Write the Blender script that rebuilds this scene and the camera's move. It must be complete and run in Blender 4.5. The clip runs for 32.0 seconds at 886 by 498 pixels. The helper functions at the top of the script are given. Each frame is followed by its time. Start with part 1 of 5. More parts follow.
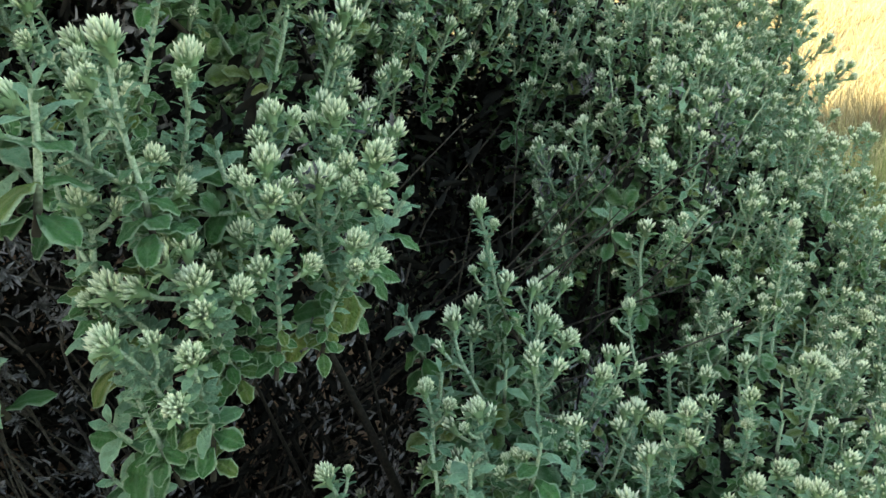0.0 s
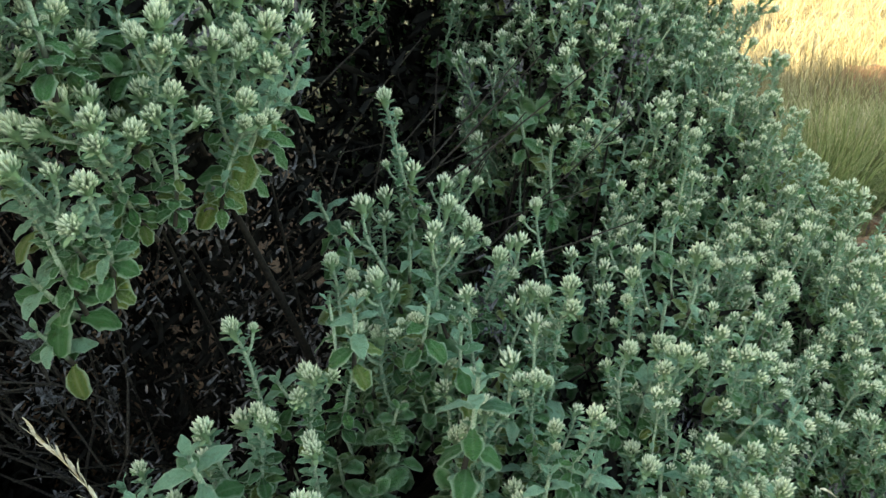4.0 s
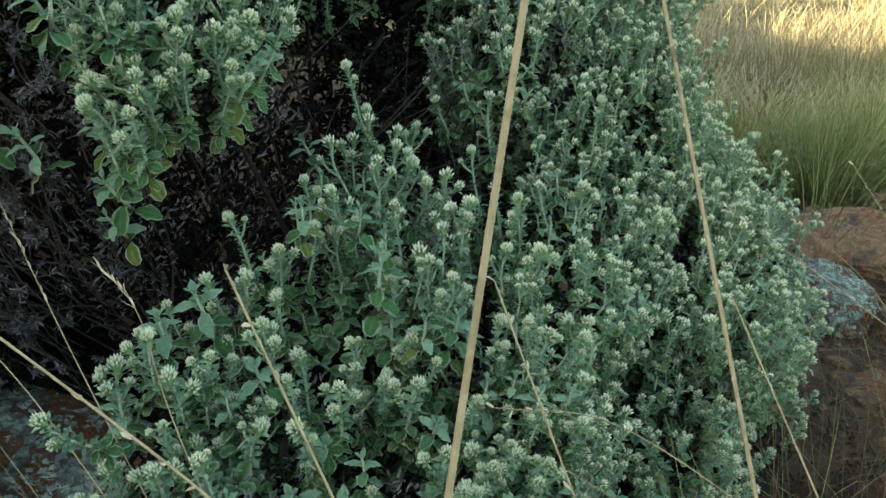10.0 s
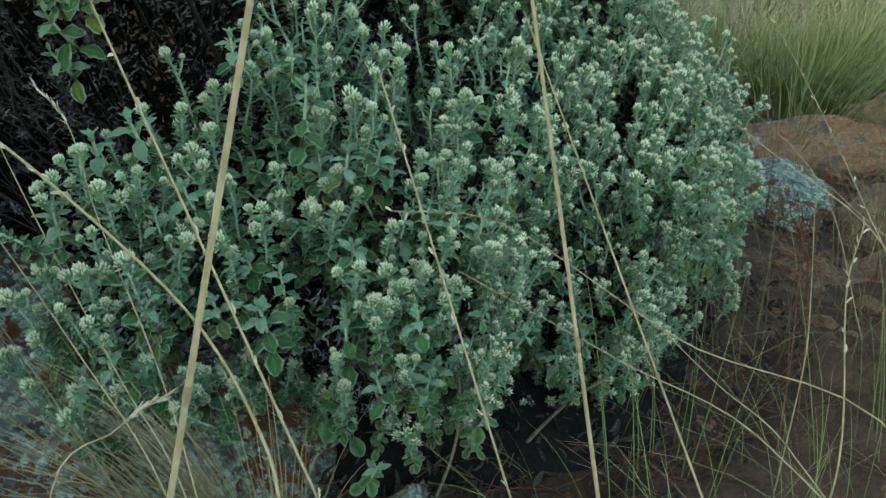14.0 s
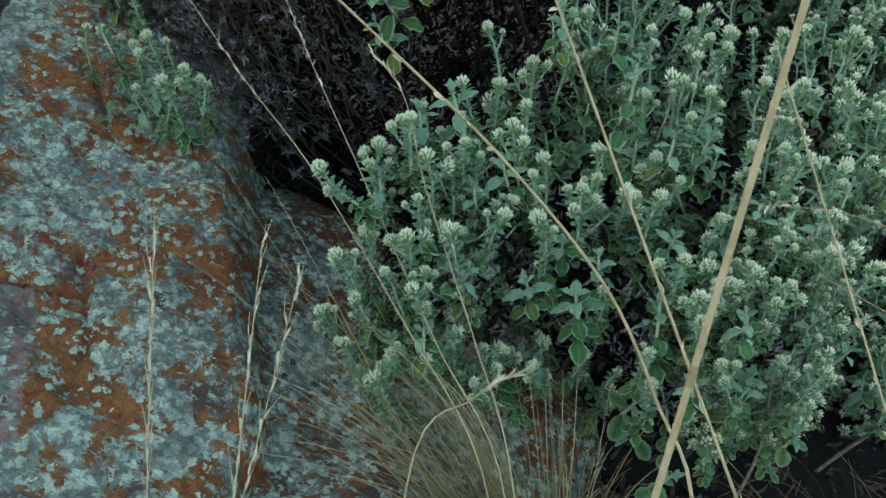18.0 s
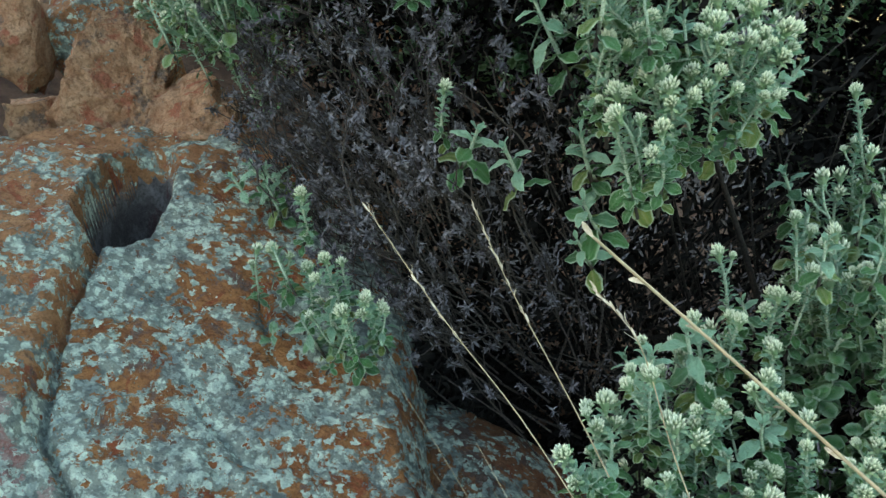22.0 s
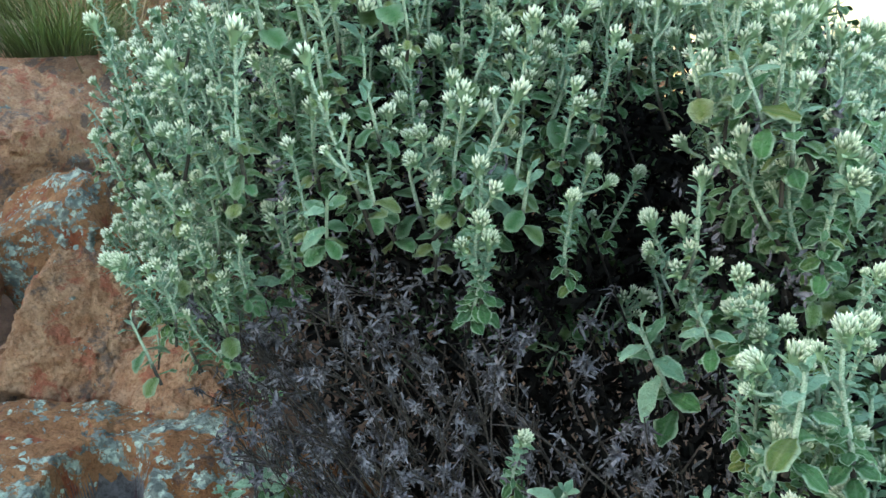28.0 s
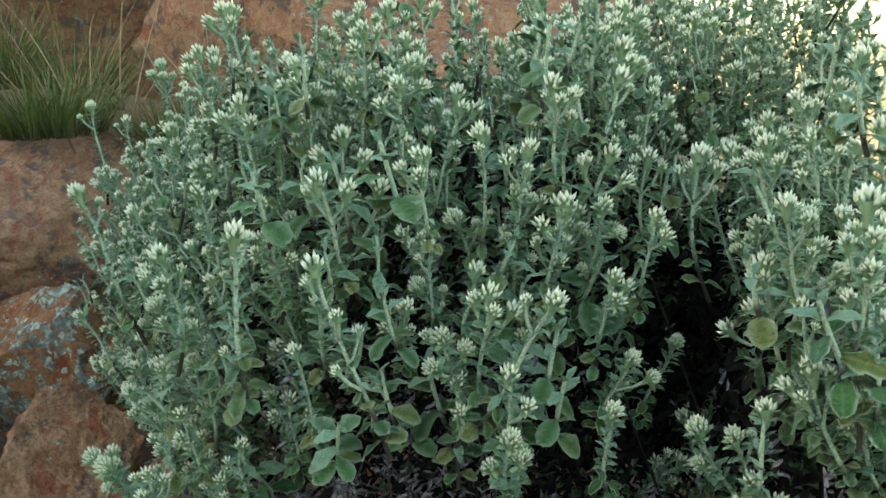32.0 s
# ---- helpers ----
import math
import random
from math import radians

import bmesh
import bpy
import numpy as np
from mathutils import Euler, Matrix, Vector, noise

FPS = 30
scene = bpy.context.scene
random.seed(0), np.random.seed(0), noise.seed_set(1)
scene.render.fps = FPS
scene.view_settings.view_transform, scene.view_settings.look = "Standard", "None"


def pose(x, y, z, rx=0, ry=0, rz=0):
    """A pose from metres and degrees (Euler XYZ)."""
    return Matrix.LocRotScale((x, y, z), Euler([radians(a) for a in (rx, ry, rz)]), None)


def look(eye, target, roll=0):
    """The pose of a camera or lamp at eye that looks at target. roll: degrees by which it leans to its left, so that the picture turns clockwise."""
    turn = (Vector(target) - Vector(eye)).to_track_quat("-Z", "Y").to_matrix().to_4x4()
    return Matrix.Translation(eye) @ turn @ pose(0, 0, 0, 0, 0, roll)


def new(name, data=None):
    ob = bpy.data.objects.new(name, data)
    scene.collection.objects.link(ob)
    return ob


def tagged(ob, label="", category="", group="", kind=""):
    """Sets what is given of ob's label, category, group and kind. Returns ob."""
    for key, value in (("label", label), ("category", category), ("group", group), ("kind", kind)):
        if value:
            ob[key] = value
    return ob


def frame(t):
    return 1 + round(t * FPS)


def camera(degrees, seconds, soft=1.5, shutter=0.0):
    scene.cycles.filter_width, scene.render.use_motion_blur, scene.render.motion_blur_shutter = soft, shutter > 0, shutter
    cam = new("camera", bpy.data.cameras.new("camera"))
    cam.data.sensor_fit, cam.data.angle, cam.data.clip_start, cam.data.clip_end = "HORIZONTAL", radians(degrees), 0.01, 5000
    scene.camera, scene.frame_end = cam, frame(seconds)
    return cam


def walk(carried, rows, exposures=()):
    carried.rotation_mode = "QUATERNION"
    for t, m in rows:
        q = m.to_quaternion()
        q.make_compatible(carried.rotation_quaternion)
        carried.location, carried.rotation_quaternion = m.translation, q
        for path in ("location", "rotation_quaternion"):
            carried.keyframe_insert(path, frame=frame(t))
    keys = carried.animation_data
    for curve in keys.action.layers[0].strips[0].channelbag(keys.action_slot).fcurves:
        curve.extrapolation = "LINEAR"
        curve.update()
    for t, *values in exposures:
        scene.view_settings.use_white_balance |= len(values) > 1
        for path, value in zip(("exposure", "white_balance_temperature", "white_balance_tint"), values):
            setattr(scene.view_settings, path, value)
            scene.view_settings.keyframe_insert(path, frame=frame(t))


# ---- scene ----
cam = camera(56.2, 32.0)
METRES, EYE, TILT, LEAN, TURN = 2.0, 1.2, -22.0, 0.0, 0.0
ROWS = [
    (0.0, 0.0, 0.0, 0.0, -0.0, 0.0, -0.0),
    (0.5, 0.0059, -0.0046, -0.0065, -0.13, -0.28, -0.07),
    (1.0, 0.0125, -0.0067, -0.0148, -0.38, -0.63, -0.23),
    (1.5, 0.019, -0.0122, -0.0219, -0.55, -1.12, -0.4),
    (2.0, 0.0242, -0.019, -0.0233, -0.73, -1.55, -0.4),
    (2.5, 0.0272, -0.0245, -0.029, -0.77, -1.77, -0.46),
    (3.0, 0.0315, -0.0267, -0.0333, -0.9, -1.97, -0.48),
    (3.5, 0.037, -0.0316, -0.0381, -1.17, -2.13, -0.63),
    (4.0, 0.0415, -0.0375, -0.0437, -1.3, -2.31, -0.64),
    (4.5, 0.0497, -0.0449, -0.0488, -1.27, -2.52, -0.87),
    (6.5, 0.07, -0.1136, -0.0515, -0.0, -3.38, -1.82),
    (7.0, 0.0814, -0.1366, -0.0515, 0.31, -3.36, -1.63),
    (7.5, 0.0928, -0.1607, -0.0568, 1.06, -3.39, -1.62),
    (8.0, 0.1023, -0.1825, -0.0602, 1.96, -3.68, -2.08),
    (8.5, 0.1141, -0.1941, -0.0612, 2.74, -3.84, -2.17),
    (9.0, 0.128, -0.2082, -0.0638, 3.53, -3.98, -2.1),
    (9.5, 0.1421, -0.2212, -0.0655, 4.13, -4.04, -2.37),
    (10.0, 0.1525, -0.23, -0.0709, 4.55, -4.17, -2.46),
    (10.5, 0.1633, -0.239, -0.0787, 4.8, -4.63, -2.3),
    (11.0, 0.1803, -0.2464, -0.0853, 4.79, -5.01, -2.22),
    (11.5, 0.1921, -0.2505, -0.0978, 4.72, -5.66, -2.49),
    (12.0, 0.2017, -0.2564, -0.1054, 4.64, -6.15, -3.07),
    (12.5, 0.2117, -0.2615, -0.1136, 4.52, -6.52, -3.33),
    (13.0, 0.2203, -0.2638, -0.1235, 4.57, -7.05, -3.43),
    (13.5, 0.224, -0.2667, -0.1317, 4.67, -7.7, -3.64),
    (15.5, 0.1924, -0.2566, -0.155, 8.83, -10.99, -4.6),
    (16.0, 0.1806, -0.2579, -0.1576, 10.77, -11.17, -4.97),
    (16.5, 0.1644, -0.2574, -0.1577, 12.78, -11.21, -5.32),
    (17.0, 0.1509, -0.2573, -0.1562, 14.88, -11.39, -5.86),
    (17.5, 0.1394, -0.2608, -0.1578, 16.96, -10.92, -6.9),
    (18.0, 0.1306, -0.2602, -0.1586, 18.64, -10.05, -7.26),
    (18.5, 0.1163, -0.2658, -0.1554, 20.44, -9.46, -6.85),
    (19.0, 0.0994, -0.2651, -0.152, 21.78, -8.34, -6.35),
    (19.5, 0.0781, -0.2578, -0.1367, 22.7, -6.84, -6.63),
    (20.0, 0.0547, -0.249, -0.1258, 23.47, -5.46, -6.84),
    (20.5, 0.0404, -0.2427, -0.1204, 23.95, -4.59, -6.98),
    (21.0, 0.0261, -0.2306, -0.114, 24.16, -4.05, -6.84),
    (21.5, 0.0117, -0.2151, -0.1051, 23.93, -3.36, -6.76),
    (22.0, -0.0003, -0.2057, -0.0956, 23.65, -2.44, -6.75),
    (22.5, -0.0151, -0.2008, -0.0805, 23.17, -1.2, -6.8),
    (23.0, -0.0276, -0.1938, -0.069, 22.85, 0.33, -6.87),
    (23.5, -0.0395, -0.1887, -0.0556, 22.62, 1.72, -7.13),
    (24.0, -0.0493, -0.1804, -0.0447, 22.42, 2.81, -7.3),
    (24.5, -0.0603, -0.1711, -0.0376, 22.12, 3.36, -7.26),
    (25.0, -0.072, -0.1623, -0.0268, 21.95, 3.78, -7.07),
    (25.5, -0.0871, -0.1537, -0.0149, 21.71, 4.16, -7.15),
    (27.5, -0.1231, -0.1232, 0.0345, 21.03, 5.43, -6.6),
    (28.0, -0.131, -0.1106, 0.0448, 20.57, 5.47, -6.48),
    (28.5, -0.1381, -0.1033, 0.0556, 20.43, 5.44, -6.25),
    (29.0, -0.146, -0.0969, 0.0623, 20.3, 5.47, -6.09),
    (29.5, -0.1529, -0.0926, 0.0754, 20.25, 5.79, -6.08),
    (30.0, -0.1581, -0.0924, 0.0849, 20.2, 6.42, -5.9),
    (30.5, -0.1609, -0.0892, 0.0901, 20.17, 7.12, -5.98),
    (31.0, -0.1647, -0.0871, 0.1004, 19.99, 7.45, -6.16),
    (31.5, -0.1668, -0.0838, 0.1171, 20.17, 7.34, -6.25),
    (32.0, -0.1648, -0.0855, 0.1348, 20.4, 7.49, -5.95),
]
walk(cam, [(t, pose(0, 0, EYE, TILT, LEAN, TURN) @ pose(METRES * x, METRES * y, METRES * z, 90 + pitch, roll, yaw)) for t, x, y, z, yaw, pitch, roll in ROWS],
     ((0.0, 2.42, 9800, -4), (4.5, 2.32, 9900, -2), (9.0, 2.17, 9500, 0), (12.0, 2.06, 9000, -7), (16.0, 2.08, 8400, -6), (21.0, 2.48, 8600, -1), (25.0, 3.06, 8800, 4), (29.0, 2.9, 7900, 1), (32.0, 2.37, 9100, 3)))

# ---------------------------------------------------------------- light
SUN_ELEV, SUN_AZ = radians(20.2), radians(-127.0)   # azimuth from +y towards +x: behind and to the left, over the hill
world = bpy.data.worlds.new("sky")
scene.world = world
world.use_nodes = True
wn = world.node_tree.nodes
sky = wn.new("ShaderNodeTexSky")
sky.sky_type = "NISHITA"
sky.sun_disc = False
sky.sun_elevation, sky.sun_rotation = SUN_ELEV, SUN_AZ
wn["Background"].inputs[1].default_value = 0.14
world.node_tree.links.new(sky.outputs[0], wn["Background"].inputs[0])
sun = new("sun", bpy.data.lights.new("sun", "SUN"))
sun.data.energy, sun.data.angle, sun.data.color = 4.0, radians(0.5), (1.0, 0.90, 0.76)
SUN_WAY = Vector((math.sin(SUN_AZ) * math.cos(SUN_ELEV), math.cos(SUN_AZ) * math.cos(SUN_ELEV), math.sin(SUN_ELEV)))
sun.matrix_world = look(SUN_WAY * 40, (0, 0, 0))

rng = np.random.default_rng(7)


# ---------------------------------------------------------------- materials
def material(name, rough=0.8):
    m = bpy.data.materials.new(name)
    m.use_nodes = True
    b = m.node_tree.nodes["Principled BSDF"]
    b.inputs["Roughness"].default_value = rough
    b.inputs["Specular IOR Level"].default_value = 0.25
    return m, m.node_tree.nodes, m.node_tree.links, b


def mix(nodes, links, fac, a, b):
    """A colour mix; each of fac, a, b is a value or a socket."""
    n = nodes.new("ShaderNodeMix")
    n.data_type = "RGBA"
    for sock, v in ((n.inputs[0], fac), (n.inputs[6], a), (n.inputs[7], b)):
        if hasattr(v, "is_linked"):
            links.new(v, sock)
        elif isinstance(v, tuple):
            sock.default_value = (*v, 1)
        else:
            sock.default_value = v
    return n.outputs[2]


def math_node(nodes, links, op, a, b=0.5, c=None):
    n = nodes.new("ShaderNodeMath")
    n.operation = op
    for sock, v in zip(n.inputs, (a, b, c)):
        if v is None:
            continue
        if hasattr(v, "is_linked"):
            links.new(v, sock)
        else:
            sock.default_value = v
    return n.outputs[0]


def noise_tex(nodes, links, scale, detail=4, rough=0.55, coord=None, distort=0.0):
    n = nodes.new("ShaderNodeTexNoise")
    n.inputs["Scale"].default_value, n.inputs["Detail"].default_value = scale, detail
    n.inputs["Roughness"].default_value, n.inputs["Distortion"].default_value = rough, distort
    if coord:
        links.new(coord, n.inputs["Vector"])
    return n.outputs["Fac"]


def steps(nodes, links, fac, lo, hi):
    n = nodes.new("ShaderNodeMapRange")
    n.interpolation_type = "SMOOTHSTEP"
    n.inputs["From Min"].default_value, n.inputs["From Max"].default_value = lo, hi
    links.new(fac, n.inputs["Value"])
    return n.outputs["Result"]


def bump(nodes, links, bsdf, height, strength, distance):
    n = nodes.new("ShaderNodeBump")
    n.inputs["Strength"].default_value, n.inputs["Distance"].default_value = strength, distance
    links.new(height, n.inputs["Height"])
    links.new(n.outputs[0], bsdf.inputs["Normal"])


def attr(nodes, name):
    n = nodes.new("ShaderNodeAttribute")
    n.attribute_name = name
    return n.outputs["Fac"]


def position(nodes):
    return nodes.new("ShaderNodeNewGeometry").outputs["Position"]


def leaf_material():
    m, n, l, b = material("felted_leaf", 0.75)
    pos = position(n)
    age, rim = attr(n, "age"), attr(n, "rim")
    isl = n.new("ShaderNodeNewGeometry").outputs["Random Per Island"]
    young = mix(n, l, isl, (0.135, 0.335, 0.215), (0.285, 0.515, 0.365))
    green = mix(n, l, isl, (0.020, 0.115, 0.034), (0.058, 0.225, 0.062))
    old = mix(n, l, isl, (0.045, 0.15, 0.028), (0.13, 0.215, 0.040))
    old = mix(n, l, steps(n, l, rim, 0.1, 1.0), old, mix(n, l, isl, (0.14, 0.22, 0.05), (0.36, 0.27, 0.055)))
    c = mix(n, l, steps(n, l, age, 0.1, 0.45), young, green)
    c = mix(n, l, steps(n, l, age, 0.6, 0.95), c, old)
    felt = mix(n, l, math_node(n, l, "MULTIPLY", steps(n, l, rim, 0.34, 0.88), 0.85), c, (0.36, 0.53, 0.38))
    fuzz = noise_tex(n, l, 520, 4, 0.75, pos)
    c = mix(n, l, math_node(n, l, "MULTIPLY", steps(n, l, fuzz, 0.48, 0.74), 0.15), felt, (0.21, 0.39, 0.25))
    blot = noise_tex(n, l, 120, 2, 0.5, pos)
    c = mix(n, l, math_node(n, l, "MULTIPLY", steps(n, l, blot, 0.52, 0.70), 0.3), c, (0.09, 0.15, 0.035))
    l.new(c, b.inputs["Base Color"])
    b.inputs["Sheen Weight"].default_value = 0.08
    b.inputs["Sheen Roughness"].default_value = 0.6
    bump(n, l, b, math_node(n, l, "MULTIPLY_ADD", fuzz, 0.8, noise_tex(n, l, 260, 2, 0.5, pos)), 1.0, 0.0055)
    return m


def head_material():
    m, n, l, b = material("cream_flower_bud", 0.8)
    tip = attr(n, "rim")
    isl = n.new("ShaderNodeNewGeometry").outputs["Random Per Island"]
    base = mix(n, l, isl, (0.20, 0.33, 0.185), (0.29, 0.42, 0.26))
    top = mix(n, l, isl, (0.72, 0.80, 0.61), (0.87, 0.91, 0.77))
    c = mix(n, l, steps(n, l, tip, 0.2, 0.88), base, top)
    l.new(c, b.inputs["Base Color"])
    b.inputs["Sheen Weight"].default_value = 0.05
    bump(n, l, b, noise_tex(n, l, 1200, 2, 0.6, position(n)), 0.4, 0.0008)
    return m


def stem_material(name, c0, c1, scale=500):
    m, n, l, b = material(name, 0.85)
    pos = position(n)
    f = noise_tex(n, l, scale, 3, 0.6, pos)
    g = noise_tex(n, l, 30, 2, 0.5, pos)
    c = mix(n, l, steps(n, l, f, 0.35, 0.65), c0, c1)
    c = mix(n, l, math_node(n, l, "MULTIPLY", g, 0.4), c, tuple(0.55 * v for v in c0))
    l.new(c, b.inputs["Base Color"])
    bump(n, l, b, f, 0.5, 0.001)
    return m


def rock_material(name, lichen, base0, base1, grey=0.06):
    """Iron-stained sandstone; lichen: the share of the face under blue-green crusts."""
    m, n, l, b = material(name, 0.92)
    pos = position(n)
    big = noise_tex(n, l, 5, 3, 0.6, pos)
    mid = noise_tex(n, l, 26, 5, 0.62, pos, 0.4)
    fine = noise_tex(n, l, 140, 5, 0.7, pos)
    grain = noise_tex(n, l, 600, 3, 0.65, pos)
    c = mix(n, l, steps(n, l, mid, 0.35, 0.65), base0, base1)
    c = mix(n, l, math_node(n, l, "MULTIPLY", steps(n, l, noise_tex(n, l, 17, 5, 0.65, pos, 0.8), 0.55, 0.62), 0.75), c, (1.0 * base0[0], 0.50 * base0[1], 0.55 * base0[2]))
    c = mix(n, l, math_node(n, l, "MULTIPLY", steps(n, l, noise_tex(n, l, 12, 6, 0.7, pos), 0.6 - grey, 0.68 - grey), 0.8), c, (0.11, 0.10, 0.105))
    c = mix(n, l, math_node(n, l, "MULTIPLY", steps(n, l, fine, 0.47, 0.62), 0.5), c, tuple(0.38 * v for v in base0))
    c = mix(n, l, math_node(n, l, "MULTIPLY", steps(n, l, grain, 0.5, 0.75), 0.35), c, tuple(min(0.8, 1.5 * v) for v in base1))
    w = n.new("ShaderNodeMapping")
    l.new(pos, w.inputs["Vector"])
    w.inputs["Location"].default_value = (3.1, 1.7, 0.4)
    patch = noise_tex(n, l, 17, 10, 0.74, w.outputs[0], 0.5)
    sway = math_node(n, l, "MULTIPLY_ADD", fine, 0.22, math_node(n, l, "MULTIPLY_ADD", big, 0.42, patch))
    edge = 1.045 - 0.36 * lichen
    mask = steps(n, l, sway, edge, edge + 0.02)
    # small round thalli, each of a tone of its own
    wob = n.new("ShaderNodeVectorMath")
    wob.operation = "MULTIPLY_ADD"
    jit = n.new("ShaderNodeTexNoise")
    jit.inputs["Scale"].default_value, jit.inputs["Detail"].default_value = 130, 6
    l.new(pos, jit.inputs["Vector"])
    l.new(jit.outputs["Color"], wob.inputs[0])
    wob.inputs[1].default_value = (0.024, 0.024, 0.024)
    l.new(pos, wob.inputs[2])
    cells = n.new("ShaderNodeTexVoronoi")
    cells.inputs["Scale"].default_value = 72
    l.new(wob.outputs[0], cells.inputs["Vector"])
    shade = n.new("ShaderNodeSeparateColor")
    l.new(cells.outputs["Color"], shade.inputs[0])
    spot = math_node(n, l, "MULTIPLY", math_node(n, l, "LESS_THAN", cells.outputs["Distance"], 0.46), math_node(n, l, "LESS_THAN", shade.outputs[0], max(0.0, lichen - 0.4) * 1.1))
    bare_spot = math_node(n, l, "MULTIPLY", math_node(n, l, "LESS_THAN", cells.outputs["Distance"], 0.40), math_node(n, l, "GREATER_THAN", shade.outputs[0], 0.80 + 0.1 * lichen))
    mask = math_node(n, l, "MULTIPLY", math_node(n, l, "MAXIMUM", mask, spot), math_node(n, l, "SUBTRACT", 1.0, bare_spot))
    tone = noise_tex(n, l, 55, 5, 0.7, pos)
    crust = mix(n, l, steps(n, l, tone, 0.36, 0.62), (0.36, 0.48, 0.44), (0.74, 0.89, 0.78))
    crust = mix(n, l, math_node(n, l, "MULTIPLY", steps(n, l, fine, 0.56, 0.68), 0.45), crust, (0.15, 0.175, 0.17))
    crust = mix(n, l, math_node(n, l, "MULTIPLY", steps(n, l, grain, 0.52, 0.66), 0.6), crust, (0.55, 0.63, 0.555))
    crust = mix(n, l, math_node(n, l, "MULTIPLY", steps(n, l, noise_tex(n, l, 14, 4, 0.65, w.outputs[0], 0.6), 0.50, 0.60), 0.72), crust, (0.17, 0.215, 0.225))
    crust = mix(n, l, math_node(n, l, "MULTIPLY", shade.outputs[1], 0.25), crust, (0.15, 0.205, 0.21))
    crust = mix(n, l, math_node(n, l, "MULTIPLY", steps(n, l, cells.outputs["Distance"], 0.42, 0.62), 0.6), crust, (0.07, 0.072, 0.07))
    c = mix(n, l, mask, c, crust)
    l.new(c, b.inputs["Base Color"])
    h = math_node(n, l, "MULTIPLY_ADD", mask, 0.35, math_node(n, l, "MULTIPLY_ADD", fine, 1.0, math_node(n, l, "MULTIPLY_ADD", grain, 0.35, math_node(n, l, "MULTIPLY", mid, 1.2))))
    bump(n, l, b, h, 1.0, 0.012)
    return m


def ground_material():
    m, n, l, b = material("red_soil_and_dry_grass", 0.95)
    pos = position(n)
    a, d, e = noise_tex(n, l, 0.6, 4, 0.6, pos), noise_tex(n, l, 8, 5, 0.65, pos), noise_tex(n, l, 90, 4, 0.7, pos)
    soil = mix(n, l, steps(n, l, d, 0.35, 0.65), (0.075, 0.040, 0.029), (0.16, 0.092, 0.064))
    soil = mix(n, l, math_node(n, l, "MULTIPLY", steps(n, l, e, 0.5, 0.7), 0.5), soil, (0.045, 0.036, 0.033))
    dry = mix(n, l, steps(n, l, d, 0.4, 0.65), (0.36, 0.295, 0.185), (0.50, 0.42, 0.28))
    dist = n.new("ShaderNodeVectorMath")
    dist.operation = "LENGTH"
    l.new(pos, dist.inputs[0])
    far = math_node(n, l, "MULTIPLY_ADD", a, 1.6, math_node(n, l, "MULTIPLY", dist.outputs["Value"], 0.5))
    l.new(mix(n, l, steps(n, l, far, 2.3, 3.9), soil, dry), b.inputs["Base Color"])
    bump(n, l, b, math_node(n, l, "MULTIPLY_ADD", e, 0.8, d), 1.0, 0.035)
    return m


def grass_material(name, root, blade, tip):
    m, n, l, b = material(name, 0.7)
    f = attr(n, "rim")
    isl = n.new("ShaderNodeNewGeometry").outputs["Random Per Island"]
    c = mix(n, l, steps(n, l, f, 0.0, 0.35), root, blade)
    c = mix(n, l, steps(n, l, f, 0.45, 1.0), c, tip)
    c = mix(n, l, math_node(n, l, "MULTIPLY", isl, 0.55), c, tuple(0.5 * v for v in blade))
    l.new(c, b.inputs["Base Color"])
    return m


def wool_material():
    """Pale wool on the young stem, bare brown bark towards its foot."""
    m, n, l, b = material("woolly_stem", 0.85)
    pos = position(n)
    f, g = noise_tex(n, l, 500, 3, 0.6, pos), noise_tex(n, l, 60, 3, 0.6, pos)
    c = mix(n, l, steps(n, l, f, 0.35, 0.65), (0.24, 0.35, 0.25), (0.45, 0.56, 0.44))
    worn = math_node(n, l, "MULTIPLY_ADD", g, 0.35, attr(n, "rim"))
    c = mix(n, l, steps(n, l, worn, 0.72, 1.0), c, (0.045, 0.040, 0.034))
    l.new(c, b.inputs["Base Color"])
    bump(n, l, b, f, 0.5, 0.001)
    return m


LEAF = leaf_material()
HEAD = head_material()
WOOL = wool_material()
# wood inside the shrub, blackened so its colour carries the shade there
WOOD = stem_material("shade_dark_wood", (0.009, 0.0075, 0.007), (0.028, 0.023, 0.0205), 260)
DEAD = stem_material("withered_leaf", (0.055, 0.053, 0.060), (0.27, 0.265, 0.305), 120)
TWIG = stem_material("dry_brown_twig", (0.028, 0.024, 0.023), (0.092, 0.080, 0.074), 260)
BARK = stem_material("pale_grey_bark", (0.12, 0.105, 0.08), (0.26, 0.235, 0.19), 160)
# near-black leaf: shade inside and under the shrub put into the colour
SHADE_LEAF = stem_material("shade_black_leaf", (0.004, 0.004, 0.004), (0.012, 0.0108, 0.0105), 120)
RUST = stem_material("rust_brown_seed_head", (0.13, 0.055, 0.035), (0.24, 0.12, 0.08), 200)
STRAW = stem_material("straw", (0.36, 0.29, 0.18), (0.52, 0.43, 0.29), 60)
JOINT = stem_material("straw_joint", (0.24, 0.185, 0.11), (0.36, 0.29, 0.18), 90)
AWN = stem_material("pale_spikelet", (0.55, 0.47, 0.34), (0.74, 0.68, 0.56), 300)
SLAB = rock_material("lichened_sandstone", 0.69, (0.25, 0.10, 0.045), (0.40, 0.18, 0.075))
BLOCK = rock_material("orange_sandstone", 0.54, (0.31, 0.14, 0.07), (0.46, 0.235, 0.12), 0.02)
